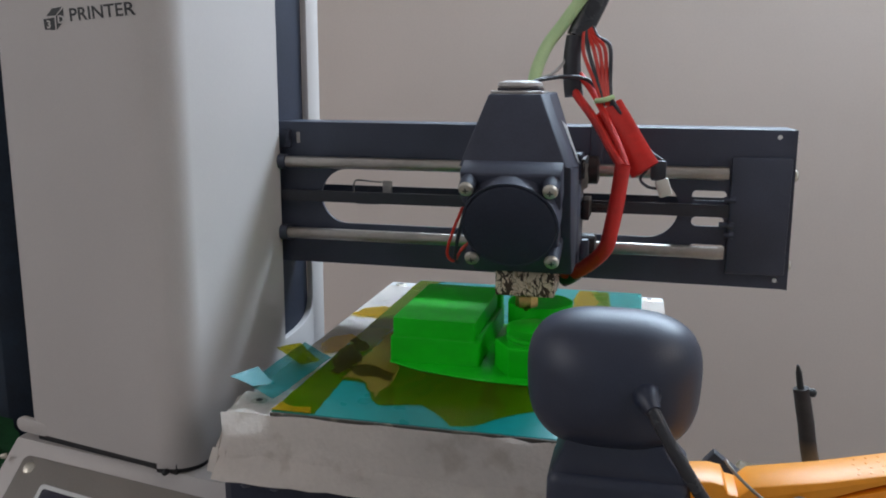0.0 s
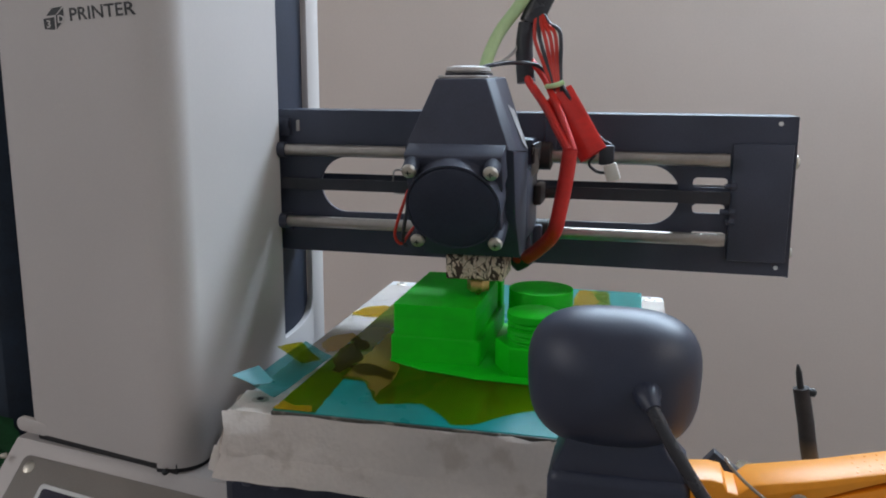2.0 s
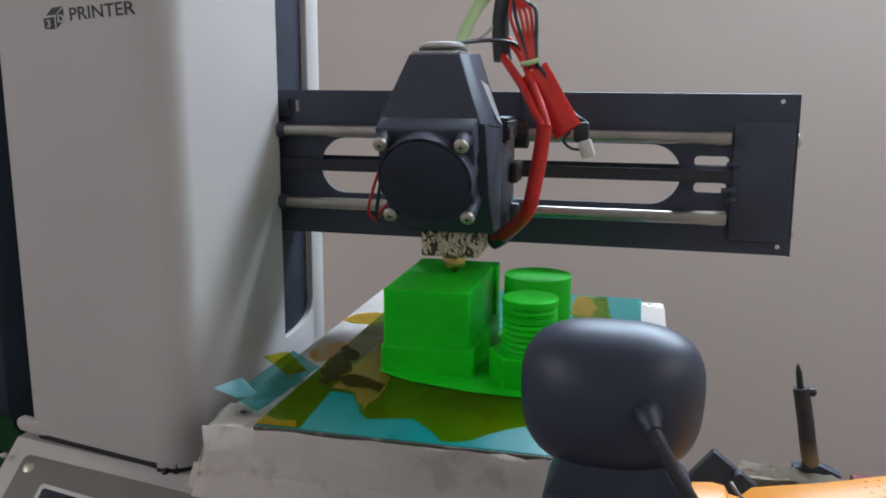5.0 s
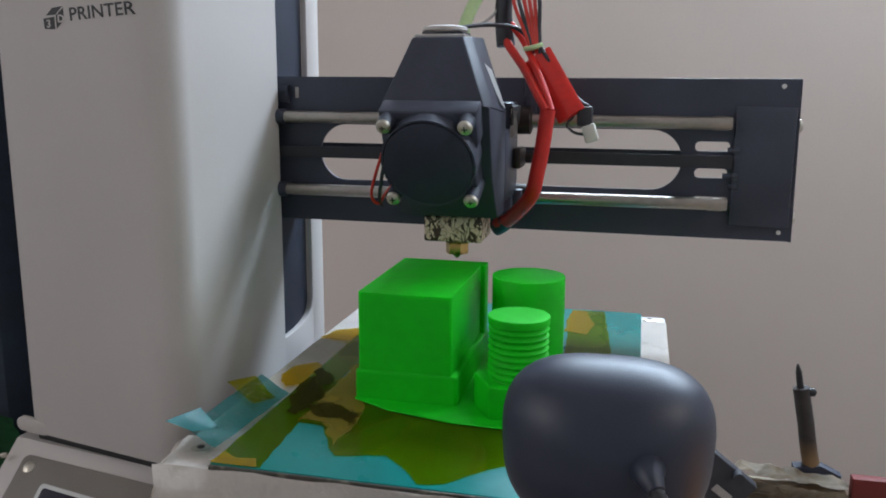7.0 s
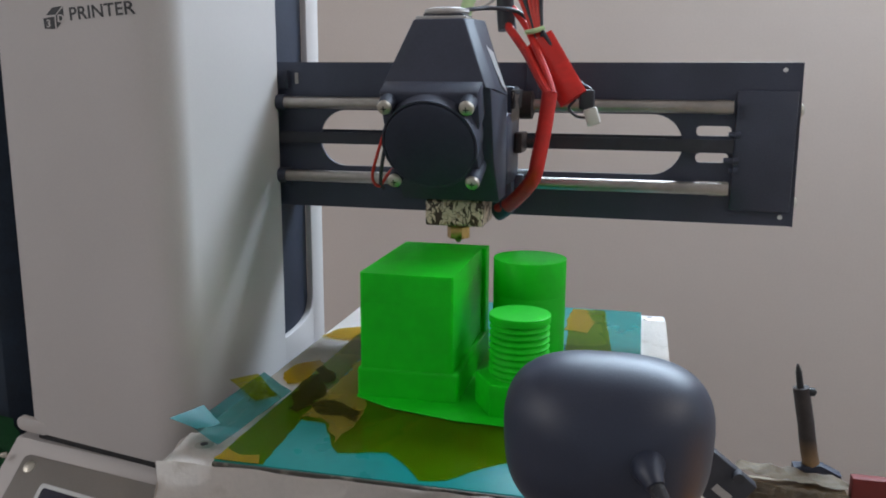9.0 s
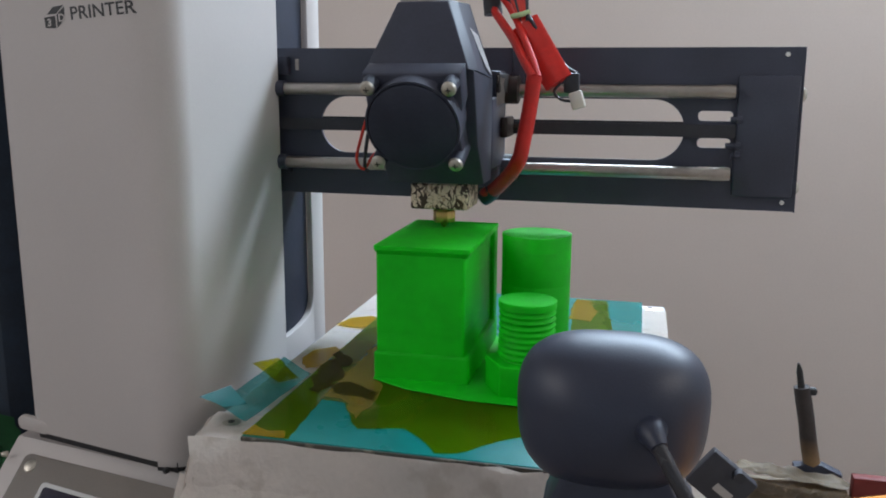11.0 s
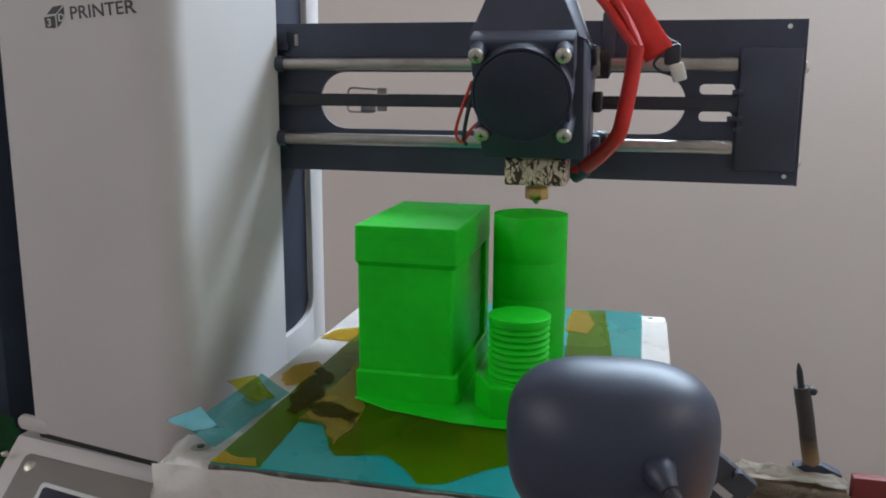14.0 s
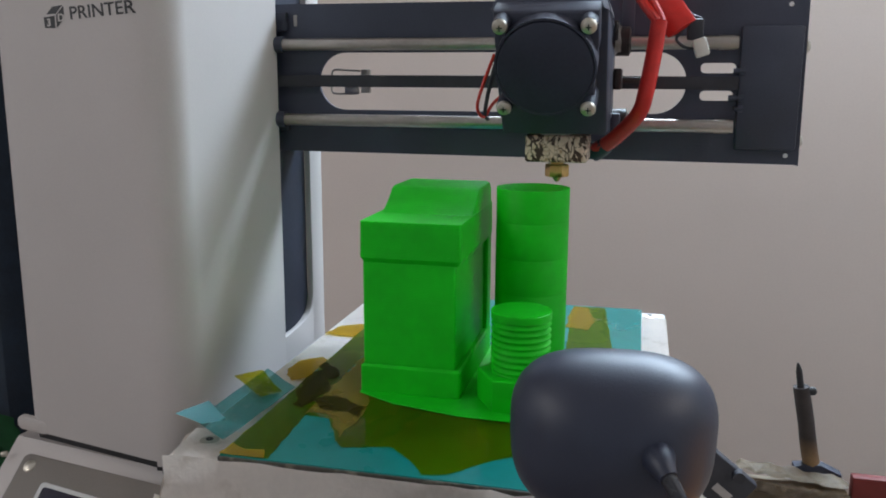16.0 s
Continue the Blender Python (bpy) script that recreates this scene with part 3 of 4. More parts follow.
part("red_cable", hose([(-4.0, 273, 144.5), (-7.0, 279, 151), (-12, 288, 160), (-17, 297, 168), (-22, 300, 174)], 1.2, 10), "red", head)
part("red_ribbon", hose([(2.0, 280, 143), (-2.0, 283, 149), (-7.2, 288, 157), (-11.2, 291, 163)], 4.9, 12, 6, 0.22), "red", head, "flat red cable ribbon")
for k in range(6):
    part("red_wire", hose([(-12.8 + 0.5 * k, 291 - 0.2 * k, 163.4), (-16.6 + 1.1 * k, 293, 172), (-20.4 + 1.75 * k, 296 - 0.5 * k, 180.5 + 0.5 * k), (-20.9 + 1.0 * k, 298.4, 186.4), (-20.6 + 0.4 * k, 301, 190.5)], 0.68, 8), "rubber" if k in (1, 5) else "wire_red", head)
part("grey_wire", hose([(-35.4, 288, 172.2), (-31.5, 293, 173.6), (-28.0, 298, 177), (-26.4, 300, 180.5)], 0.55, 8), "glue", head, "thin grey wire")
part("wire_tie", hose([(-15.6, 290.4, 165.0), (-12.6, 288.9, 165.4), (-9.6, 290.2, 166.4)], 0.9, 8), "tube", head, "pale cable tie")
part("black_wire", hose([(-10.5, 290, 166), (-4.5, 288, 157.5), (3.5, 284, 148.5), (7.5, 282, 146)], 0.7, 8), "rubber", head)
part("black_wire", hose([(-36.5, 274, 170.6), (-32.5, 280, 172.0), (-26, 290, 173.0), (-19, 296, 172), (-12, 293, 166)], 0.7, 8), "rubber", head)
part("plug", block(3.6, 8.6, 280, 284, 139.6, 146.2, 0.8), "rubber", head)
part("connector", turned(block(6.0, 10.4, 279.5, 283.5, 134.4, 140.2, 0.7), (8, 281, 137), 0, -18, 0), "nylon", head, "small white plug connector")
part("black_wire", hose([(2.5, 281, 143), (0.5, 281, 140), (3.0, 281, 137.5), (6.5, 281, 137)], 0.5, 8), "rubber", head)
part("fan_wire", hose([(-51.0, 242, 134), (-54.6, 245, 126), (-56.8, 247, 119), (-55.2, 249, 116.0), (-52.5, 250, 120), (-49, 250, 123)], 0.5, 8), "wire_red", head, "thin red fan wire")
part("fan_wire", hose([(-50.4, 243, 133), (-53.2, 246, 124), (-54.8, 249, 117), (-54.0, 250, 115.0)], 0.6, 8), "rubber", head)

# ---------------------------------------------------------------- sliding bed
bed = thing("print_bed", (-50, 290, 44), "sliding bed with a teal glass plate, amber tape and masking tape", "printer bed")
part("carriage", joined(prism([(-115, 208), (-111, 204), (6, 204), (10, 208), (10, 378), (-115, 378)], 44, 64, "z", 1.4)), "fan", bed, "black bed carriage")
for x in (-106, -97, -20):
    part("bolt", lathe([(2.0, 204.4), (2.0, 203.2), (1.3, 202.6)], (x, 0, 57.5 if x < -50 else 57), "y", 12), "black", bed)
for x in (-100, 0):
    for y in (225, 365):
        part("bed_post", lathe([(3, 63), (3, 72)], (x, y, 0), "z", 12), "screw", bed)
part("heat_plate", block(-115, 13.5, 208, 381, 71.5, 75.3, 0.8), "alu", bed, "pale metal heated plate")
part("glass_plate", block(-98.5, 3.8, 205.8, 372, 75.3, 79.0, 0.4), "teal", bed, "glossy teal glass plate")
for x, y in ((-108.6, 219.5), (7.3, 219.5), (-108.6, 374.7), (7.3, 374.7)):
    part("bed_screw", joined(lathe([(2.6, 75.2), (2.6, 75.8), (2.0, 76.0)], (x, y, 0), "z", 16)), "screw", bed)
    part("screw_socket", lathe([(1.1, 75.9), (1.1, 76.15)], (x, y, 0), "z", 6), "ink", bed)


# masking tape over the front edge and corner
part("masking_tape", flap([(-113, 204.6, 78.0), (13, 204.3, 78.4), (13, 200.4, 65.0), (-112, 200.4, 66.5)], 0.4, 0.9, 24, 3), "masking", bed, "creased masking tape over the front edge")
part("masking_tape", flap([(-112.5, 200.6, 67.2), (13, 200.6, 65.8), (13.4, 196.6, 59.2), (-113, 196.4, 60.8)], 0.4, 1.0, 26, 19), "masking", bed, "curled lower edge of the masking tape")
part("masking_tape", flap([(-116, 226, 75.6), (-98, 226, 75.7), (-98, 206.2, 76.4), (-114, 207.0, 75.8)], 0.3, 0.3, 10, 5), "masking", bed)
part("masking_tape", flap([(-117.5, 228, 75.8), (-113.0, 207.4, 76.2), (-113.5, 200.0, 63.5), (-120.5, 214, 62.5)], 0.4, 0.8, 12, 8), "masking", bed)
part("masking_tape", flap([(4.2, 372, 75.6), (13.6, 372, 75.6), (13.6, 212, 75.6), (4.2, 212, 75.6)], 0.2, 0.1, 6, 6), "masking", bed)
part("masking_tape", flap([(-114, 372, 75.6), (-99.2, 372, 75.6), (-99.2, 232, 75.6), (-114, 232, 75.6)], 0.2, 0.15, 6, 7), "masking", bed)
part("masking_tape", flap([(-116.5, 205, 66.5), (-110, 200.4, 68), (-110.5, 199.4, 60.2), (-118.5, 203.5, 59.2)], 0.35, 0.7, 8, 17), "masking", bed)
# amber tape
part("amber_tape", sheet([(-98.2, 206.2), (-85.5, 206.2), (-87.2, 236), (-88.0, 280), (-88.5, 371), (-98.2, 371)], 79.08), "amber", bed, "amber polyimide tape")
part("amber_tape", sheet([(-88.0, 234), (-80, 233.4), (-73.1, 220.7), (-70, 216.8), (-57.8, 219.8), (-51.1, 213.5), (-46.4, 206.8), (-40.6, 208.7), (-32, 218.2), (-20, 227), (-2, 229),
                          (-2, 262), (-30, 300), (-87, 300)], 79.20, 0.5), "amber", bed)
part("amber_tape", sheet([(-21.5, 300), (-4.8, 300), (-10.8, 370), (-24.1, 370)], 79.08), "amber", bed)
part("amber_tape", sheet([(-24.4, 338), (-15.5, 336), (-14.5, 352), (-18, 369), (-24.2, 370)], 79.2, 1.2), "gold", bed, "orange doubled tape")
part("amber_tape", flap([(-117.2, 250.5, 82.2), (-103.0, 239.5, 80.9), (-99.6, 246.5, 80.4), (-111.5, 258.0, 82.0)], 0.1, 0.3, 10, 14), "amber", bed)
part("amber_tape", sheet([(-111, 276), (-110.5, 285), (-104, 291), (-99, 286), (-99, 272), (-106, 266)], 76.1, 0.9), "gold", bed, "orange tape over the pale plate")
part("amber_tape", sheet([(-113.5, 318), (-111.5, 328), (-104, 333), (-99, 330), (-99, 316), (-107, 316)], 76.1, 0.9), "gold", bed, "orange tape over the pale plate")
# the first patch paints the wall's reflection; the dark ones are residue
part("residue_and_sheen", sheet([(-87.5, 300), (-87.5, 236), (-80, 235), (-76, 228), (-72.5, 222), (-71.5, 240), (-75, 254), (-78, 300)], 79.28, 2.0), "milky", bed, "dull tan patch with the wall's reflection put into its colour")
part("residue_and_sheen", sheet([(-97.8, 262), (-97.6, 278), (-93, 272), (-88.5, 268), (-91, 262), (-87, 256), (-88.5, 244), (-90, 237), (-93, 240), (-96.5, 252)], 79.36, 2.4), "smear", bed, "dark scorched residue")
part("residue_and_sheen", sheet([(-96.5, 270), (-93, 262), (-90, 258), (-90.5, 246), (-93, 247), (-96, 256)], 79.44, 2.0), "smear", bed)
part("residue_and_sheen", sheet([(-90, 245), (-84, 250), (-77, 246), (-72.5, 243), (-72, 236), (-77, 239), (-83, 238.5)], 79.40, 1.6), "smear", bed, "brown scorched streak")
part("amber_tape", sheet([(-98.4, 206.0), (-86.5, 206.0), (-88.3, 210.6), (-93, 209.6), (-97.8, 212.2)], 79.28, 0.4), "gold", bed, "doubled golden end of the tape")
# dark strip that covers the teal front edge of the glass
part("glass_edge", block(-98.4, 3.7, 204.9, 205.75, 76.0, 78.8, 0.2), "edge", bed, "dark mottled strip along the front edge of the glass")
# loose film lifting off at the front corner
part("loose_film", flap([(-113.2, 220.0, 80.6), (-100.8, 212.6, 79.6), (-97.8, 252.5, 79.5), (-112.0, 263, 80.7)], 0.12, 0.35, 20, 11, 0.13), "blue", bed, "loose glossy teal film lifting at the corner")
# raised tip, with the sky's reflection put into its colour
part("loose_film", flap([(-114.8, 213.6, 85.05), (-109.2, 217.0, 81.4), (-105.6, 224.1, 79.7), (-111.8, 225.9, 84.2)], 0.12, 0.12, 10, 12, 0.2), "lifted", bed)

# ---------------------------------------------------------------- the growing print
made = thing("green_print", (-50, 275, 79.3), "bright green printed box, threaded bolt and cylinder on one brim", "3d print")
TOP0 = 94.2
part("brim", prism([(-77.8, 253.6), (-66, 247.2), (-46, 242.6), (-22, 241.6), (-17.5, 250), (-18, 300), (-24, 305.5), (-78.5, 307.5)], 79.4, 79.75, "z", 0.1), "green", made, "thin green brim")


def stack(levels):
    """Rounded rectangles one above the other: (inset, height) pairs."""
    bm = bmesh.new()
    rings = []
    for s, z in levels:
        rings.append([bm.verts.new(Vector((x, y, z)) * MM) for x, y in rounded(-77.9 + s, -47.6 - s, 254.6 + s, 306.2 - s, 0.9, 3)])
    n = len(rings[0])
    for p, q in zip(rings, rings[1:]):
        for k in range(n):
            bm.faces.new((p[k], p[(k + 1) % n], q[(k + 1) % n], q[k]))
    bm.faces.new(rings[0]), bm.faces.new(rings[-1])
    return bm


def box_section(shrink):
    s = shrink
    out = rounded(-77.2 + s, -49.4 - s, 255.5 + s, 305.6 - s, 0.9, 3)
    return [(-47.9 - s, 305.3 - s), (-48.5 - s, 305.6 - s)] + out[4:] + [(-49.4 - s, 299.8 + s), (-48.3 - s, 299.8 + s), (-47.9 - s, 300.3 + s)]


part("box_plinth", stack([(0, 79.5), (0, 87.4), (0.6, 88.0)]), "green", made, smooth=False)
part("box_body", prism(box_section(0), 87.5, TOP0 - 0.1, "z"), "green", made)
GROW = []


def layer(name, bm, bottom, top, parked=TOP0 - 0.3, jump=None):
    """A slice of the print that rises out of the slices below it until its top reaches its height."""
    ob = part(name, bm, "green", made, smooth="box" not in name or "hump" in name)
    GROW.append((ob, top, parked, jump))
    return ob


layer("box_body", prism(box_section(0.012), 94.0, 107.8, "z"), 94.0, 107.8)
layer("box_body", prism(box_section(0.024), 107.5, 121.4, "z"), 107.5, 121.4)
layer("box_collar", stack([(1.0, 118.8), (0.10, 120.4), (0.10, 121.6)]), 118.8, 121.6, 87.8, 10.3)
for k, when in enumerate((11.05, 11.9, 12.7, 13.5)):
    z0 = 121.3 + 2.4 * k
    layer("box_collar", stack([(0.13 + 0.02 * k, z0), (0.13 + 0.02 * k, z0 + 2.5), (0.16 + 0.02 * k if k < 3 else 0.6, z0 + 2.6)]), z0, z0 + 2.6, 87.7, when)
layer("box_hump", prism([(263, 121.5), (263, 130.9), (268, 131.3), (274, 132.8), (279, 135.5), (283, 138.4), (285.5, 139.2), (302.5, 139.2), (304.8, 137), (305.2, 130), (305.2, 128.5)], -76.8, -47.9, "x", 1.5), 128.5, 139.2, 87.6, 14.1)
HX, HY = -30.6, 258.2
part("bolt_head", lathe([(12.3, 79.5), (12.5, 79.8), (12.5, 88.6), (12.2, 88.9)], (HX, HY, 0), "z", 6), "green", made, "hexagonal bolt head")


def thread(z0, z1, r, first=0):
    prof = []
    z = z0
    while z < z1 - 0.01:
        prof.append((r + 0.38 * math.sin((z - 88.0) * 2 * math.pi / 1.85), z))
        z += 0.2
    return prof + [(r - 0.1, z1)]


part("bolt_thread", lathe(thread(88.0, 94.0, 8.3), (HX, HY, 0), "z", 40), "green", made)
layer("bolt_thread", lathe(thread(93.2, 101.6, 8.25), (HX, HY, 0), "z", 40), 93.2, 101.6)
layer("bolt_thread", lathe(thread(101.3, 104.6, 8.23) + [(8.7, 104.8), (8.75, 106.8), (8.5, 107.0)], (HX, HY, 0), "z", 40), 101.3, 107.0)
CX, CY = -32.2, 290.3
part("cylinder", lathe([(11.6, 79.5), (11.5, 80.5), (11.5, TOP0 - 0.2)], (CX, CY, 0), "z", 56), "green", made)
for k in range(4):
    z0 = 94.0 + 11.3 * k
    r = 11.485 - 0.006 * k
    layer("cylinder", lathe([(r - 0.02, z0 - 0.4), (r, z0 - 0.2), (r, z0 + 11.2), (r - 0.05, z0 + 11.3)], (CX, CY, 0), "z", 56), z0, z0 + 11.3)

# ---------------------------------------------------------------- webcam and peg on the bed
webcam = thing("webcam", (-3, 182, 44), "matte black rounded webcam on a black folding stand", "webcam")


def pillow(cx, cy, cz, ax, ay, az, e=2.9, ey=2.1, nu=56, nv=28):
    """A soft box: a superellipsoid with its poles front and back."""
    bm = bmesh.new()

    def sp(v, p):
        return math.copysign(abs(v) ** p, v)
    rings = []
    for j in range(1, nv):
        b = -math.pi / 2 + math.pi * j / nv
        ring = []
        for i in range(nu):
            a = 2 * math.pi * i / nu
            w = sp(math.cos(b), 2 / ey)
            x, z = ax * w * sp(math.cos(a), 2 / e), az * w * sp(math.sin(a), 2 / e)
            ring.append(bm.verts.new(Vector((cx + x * (1 - 0.04 * z / az * -1), cy + ay * sp(math.sin(b), 2 / ey), cz + z)) * MM))
        rings.append(ring)
    for p, q in zip(rings, rings[1:]):
        for i in range(nu):
            bm.faces.new((p[i], p[(i + 1) % nu], q[(i + 1) % nu], q[i]))
    bm.faces.new(rings[0]), bm.faces.new(rings[-1])
    return bm


shell = part("body", pillow(-3.4, 180, 106.4, 18.9, 14.5, 15.7), "cam", webcam, "smooth matte black shell")
part("cable_boss", hose([(3.6, 168.5, 107.6), (4.1, 165.2, 107.4), (5.2, 162.8, 106.0)], 3.5, 14, 6, 1.0, 1.6), "cam", shell)
part("cable", hose([(4.9, 163.5, 106.4), (8.4, 162, 100.4), (14.3, 162, 91), (21.6, 163, 80), (28, 165, 66), (29, 170, 48), (20, 185, 45.2)], 1.4, 12), "cable", shell, "black round cable")
part("hinge", prism([(-12.6, 95.0), (8.2, 95.0), (9.4, 92.4), (11.6, 89.6), (13.8, 87.2), (13.8, 84), (-15.8, 84), (-15.8, 87.2), (-14.6, 89.6), (-13.4, 92.4)], 171.5, 188.5, "y", 1.2), "cam", webcam)
part("stand", joined(block(-16.6, 14.6, 170, 190, 66, 87.0, 2.8, 5), block(-18.0, 15.5, 168, 192, 44, 70, 2.2, 3)), "cam", webcam)
part("stand_tongue", block(-10, 8, 188, 204, 66, 69, 0.8), "cam", webcam)

peg = thing("clothes_peg", (40, 176, 44), "orange plastic clothes peg with a steel spring", "clothes peg")
part("jaw", prism([(14, 88.4), (18, 88.8), (20.5, 88.4), (21.5, 86.6), (23.5, 86.2), (26, 88.6), (40, 91.4), (55, 95.2), (70, 99.6), (84, 104.4), (85, 102.8), (70, 97.4), (60, 94.8), (53, 92.7), (46, 89.9), (40, 87.2), (30, 82.4), (14, 82.0)], 170, 181, "y", 0.8), "orange", peg)
part("jaw", prism([(14, 81.6), (30, 82.0), (40, 86.8), (44, 88.4), (53, 91.5), (64, 94.4), (76, 97.6), (77, 95), (64, 89.4), (53, 85.8), (44, 82.4), (39, 79.6), (30, 76), (22, 74.2), (14, 75)], 170.3, 180.7, "y", 0.8), "yellow", peg, "deeper orange lower jaw")
for k in range(8):
    for j in range(4):
        part("grip_dot", lathe([(0.45, 0.0), (0.3, 0.13)], (46.5 + 2.3 * k + 0.5 * (j % 2), 172 + 2.3 * j, 93.0 + 0.585 * k + 0.13 * (j % 2)), "z", 8), "orange", peg)
ring = [(35.4 + 1.75 * math.sin(radians(a)), 168.7 + a / 1400, 86.0 - 1.75 * math.cos(radians(a))) for a in range(0, 1081, 30)]
spring = part("spring", hose([(20.6, 171, 93.6), (21.6, 169.4, 92.6), (24.5, 168.8, 89.8), (28.5, 168.6, 86.7), (32.4, 168.6, 84.5)] + ring, 0.36, 8, 3), "steel", peg, "bent steel spring wire")
part("coil", lathe([(1.15, 170.0), (1.5, 169.8), (1.5, 182), (1.1, 182)], (35.4, 0, 86.0), "y", 16), "bronze", spring)
part("peg_arm", block(13, 22, 171, 181, 44.2, 82, 0.8), "plastic", peg)

# ---------------------------------------------------------------- clutter on the table
iron = thing("soldering_iron", (87, 402, -35), "dark soldering iron standing tip up in a black foot", "soldering iron")
part("barrel", hose([(84.4, 402, 6), (83.2, 402, 13), (80.4, 402, 26.5), (79.6, 402, 30.4)], 3.85, 16, 6, 1.0, 3.7), "bronze", iron, "dark heat-stained steel barrel")
part("collar", hose([(87.4, 402, -8), (86.2, 402, -3), (85.1, 402, 2.4), (84.3, 402, 6.4)], 3.95, 16, 6, 1.0, 3.88), "straw", iron, "straw-coloured heated steel end")
part("tip", joined(hose([(79.4, 402, 30), (78.7, 402, 34), (78.0, 402, 38)], 1.6, 12, 6, 1.0, 1.45), hose([(78.0, 402, 38), (77.6, 402, 40), (77.2, 402, 41.8)], 1.45, 12, 4, 1.0, 0.5)), "ink", iron, "pointed black tip")
part("grub_screw", lathe([(1.8, 82.5), (2.1, 84.4), (1.9, 85.8), (0.9, 86.5)], (0, 402, 28.6), "x", 12), "ink", iron)
part("foot", prism([(79, -35), (79, -8.2), (91, -6.4), (100.5, -10.8), (101.2, -35)], 398, 405, "y", 1.0), "plastic", iron)

wrap = thing("wrapped_package", (80, 392, -35), "crumpled brown wrapped package with clear tape", "package")
part("wrapping", turned(flap([(52, 384, -6.5), (101, 384, -11.6), (101, 396, -10.6), (52, 396, -6.0)], 1.5, 2.1, 44, 21, 0.17), (80, 390, -10)), "paper", wrap)
part("package_body", block(53, 101, 384.5, 396, -35, -13, 2), "paper", wrap)
part("tape_strip", flap([(60, 381.6, -9.4), (99, 381.6, -12.4), (99, 381.2, -17.8), (60, 381.2, -16)], 0.3, 1.5, 40, 23, 0.24), "clear", wrap, "crinkled glossy clear tape")
part("wrapping", flap([(53, 382.6, -10.5), (101, 382.6, -13.3), (101, 382.4, -24), (53, 382.4, -22)], 0.6, 1.6, 40, 27, 0.15), "paper", wrap)
part("tape_strip", flap([(70, 380.6, -10.2), (99, 380.6, -11.6), (99, 380.4, -13.2), (70, 380.4, -12.2)], 0.25, 1.7, 40, 33, 0.3), "clear", wrap, "crinkled glossy clear tape")
red = thing("red_box", (125, 395, -35), "dark red cardboard box standing on the table", "box")
part("carton", block(102.2, 160, 386, 392, -35, -5.6, 0.6), "crimson", red)
adapter = thing("black_adapter", (50, 372, -35), "small tilted black plastic block with a grey label", "adapter")
part("body", turned(block(30, 55, 370, 376, -20, 0, 0.8), (46, 372, -10), 0, 38, 0), "rubber", adapter)
part("label_bars", turned(block(41, 50, 369.6, 369.95, -14.5, -10.7, 0.1), (46, 372, -10), 0, 38, 0), "glue", adapter, "plain grey label")
part("knob", lathe([(2.6, 366), (2.6, 371), (1.8, 372)], (50.5, 0, -2.5), "y", 14), "rubber", adapter)
part("lower_body", block(40, 58, 370, 384, -35, -20, 1), "plastic", adapter)

curtain = thing("dark_curtain", (-420, 337, -35), "dark cloth hanging beside and behind the printer", "curtain")
fold = [(-640 + 5 * k, 336 + 5 * math.sin(k * 0.9) + 2 * math.sin(k * 0.37)) for k in range(84)]
part("cloth", prism(fold + [(x, y + 2.0) for x, y in reversed(fold)], -35, 430, "z"), "dark", curtain)
rag = thing("green_cloth", (-330, 322, -35), "dark green folded cloth at the side of the printer", "cloth")
part("cloth", flap([(-400, 322, 14), (-287, 318, 10), (-285, 312, -34), (-400, 312, -34)], 3, 5, 14, 31), "moss", rag)


# ---------------------------------------------------------------- motion
def lift(t):
    """How high the arm stands at t, above its first height, in millimetres."""
    for (a, p), (b, q) in zip(LIFT, LIFT[1:]):
        if t <= b:
            return p + (q - p) * (t - a) / (b - a)
    return LIFT[-1][1]


def set_rows(base, rows):
    return [(t, pose(*(base + m.translation))) for t, m in rows]


LIFT = [(0, 0.0), (1, 2.3), (2, 4.5), (3, 7.0), (4, 9.5), (6.5, 15.7), (7.5, 18.4), (9, 22.4), (11.5, 28.7), (12.5, 31.8), (13.5, 34.9), (14.5, 38.2), (15, 40.4), (15.5, 42.6), (16, 44.2)]


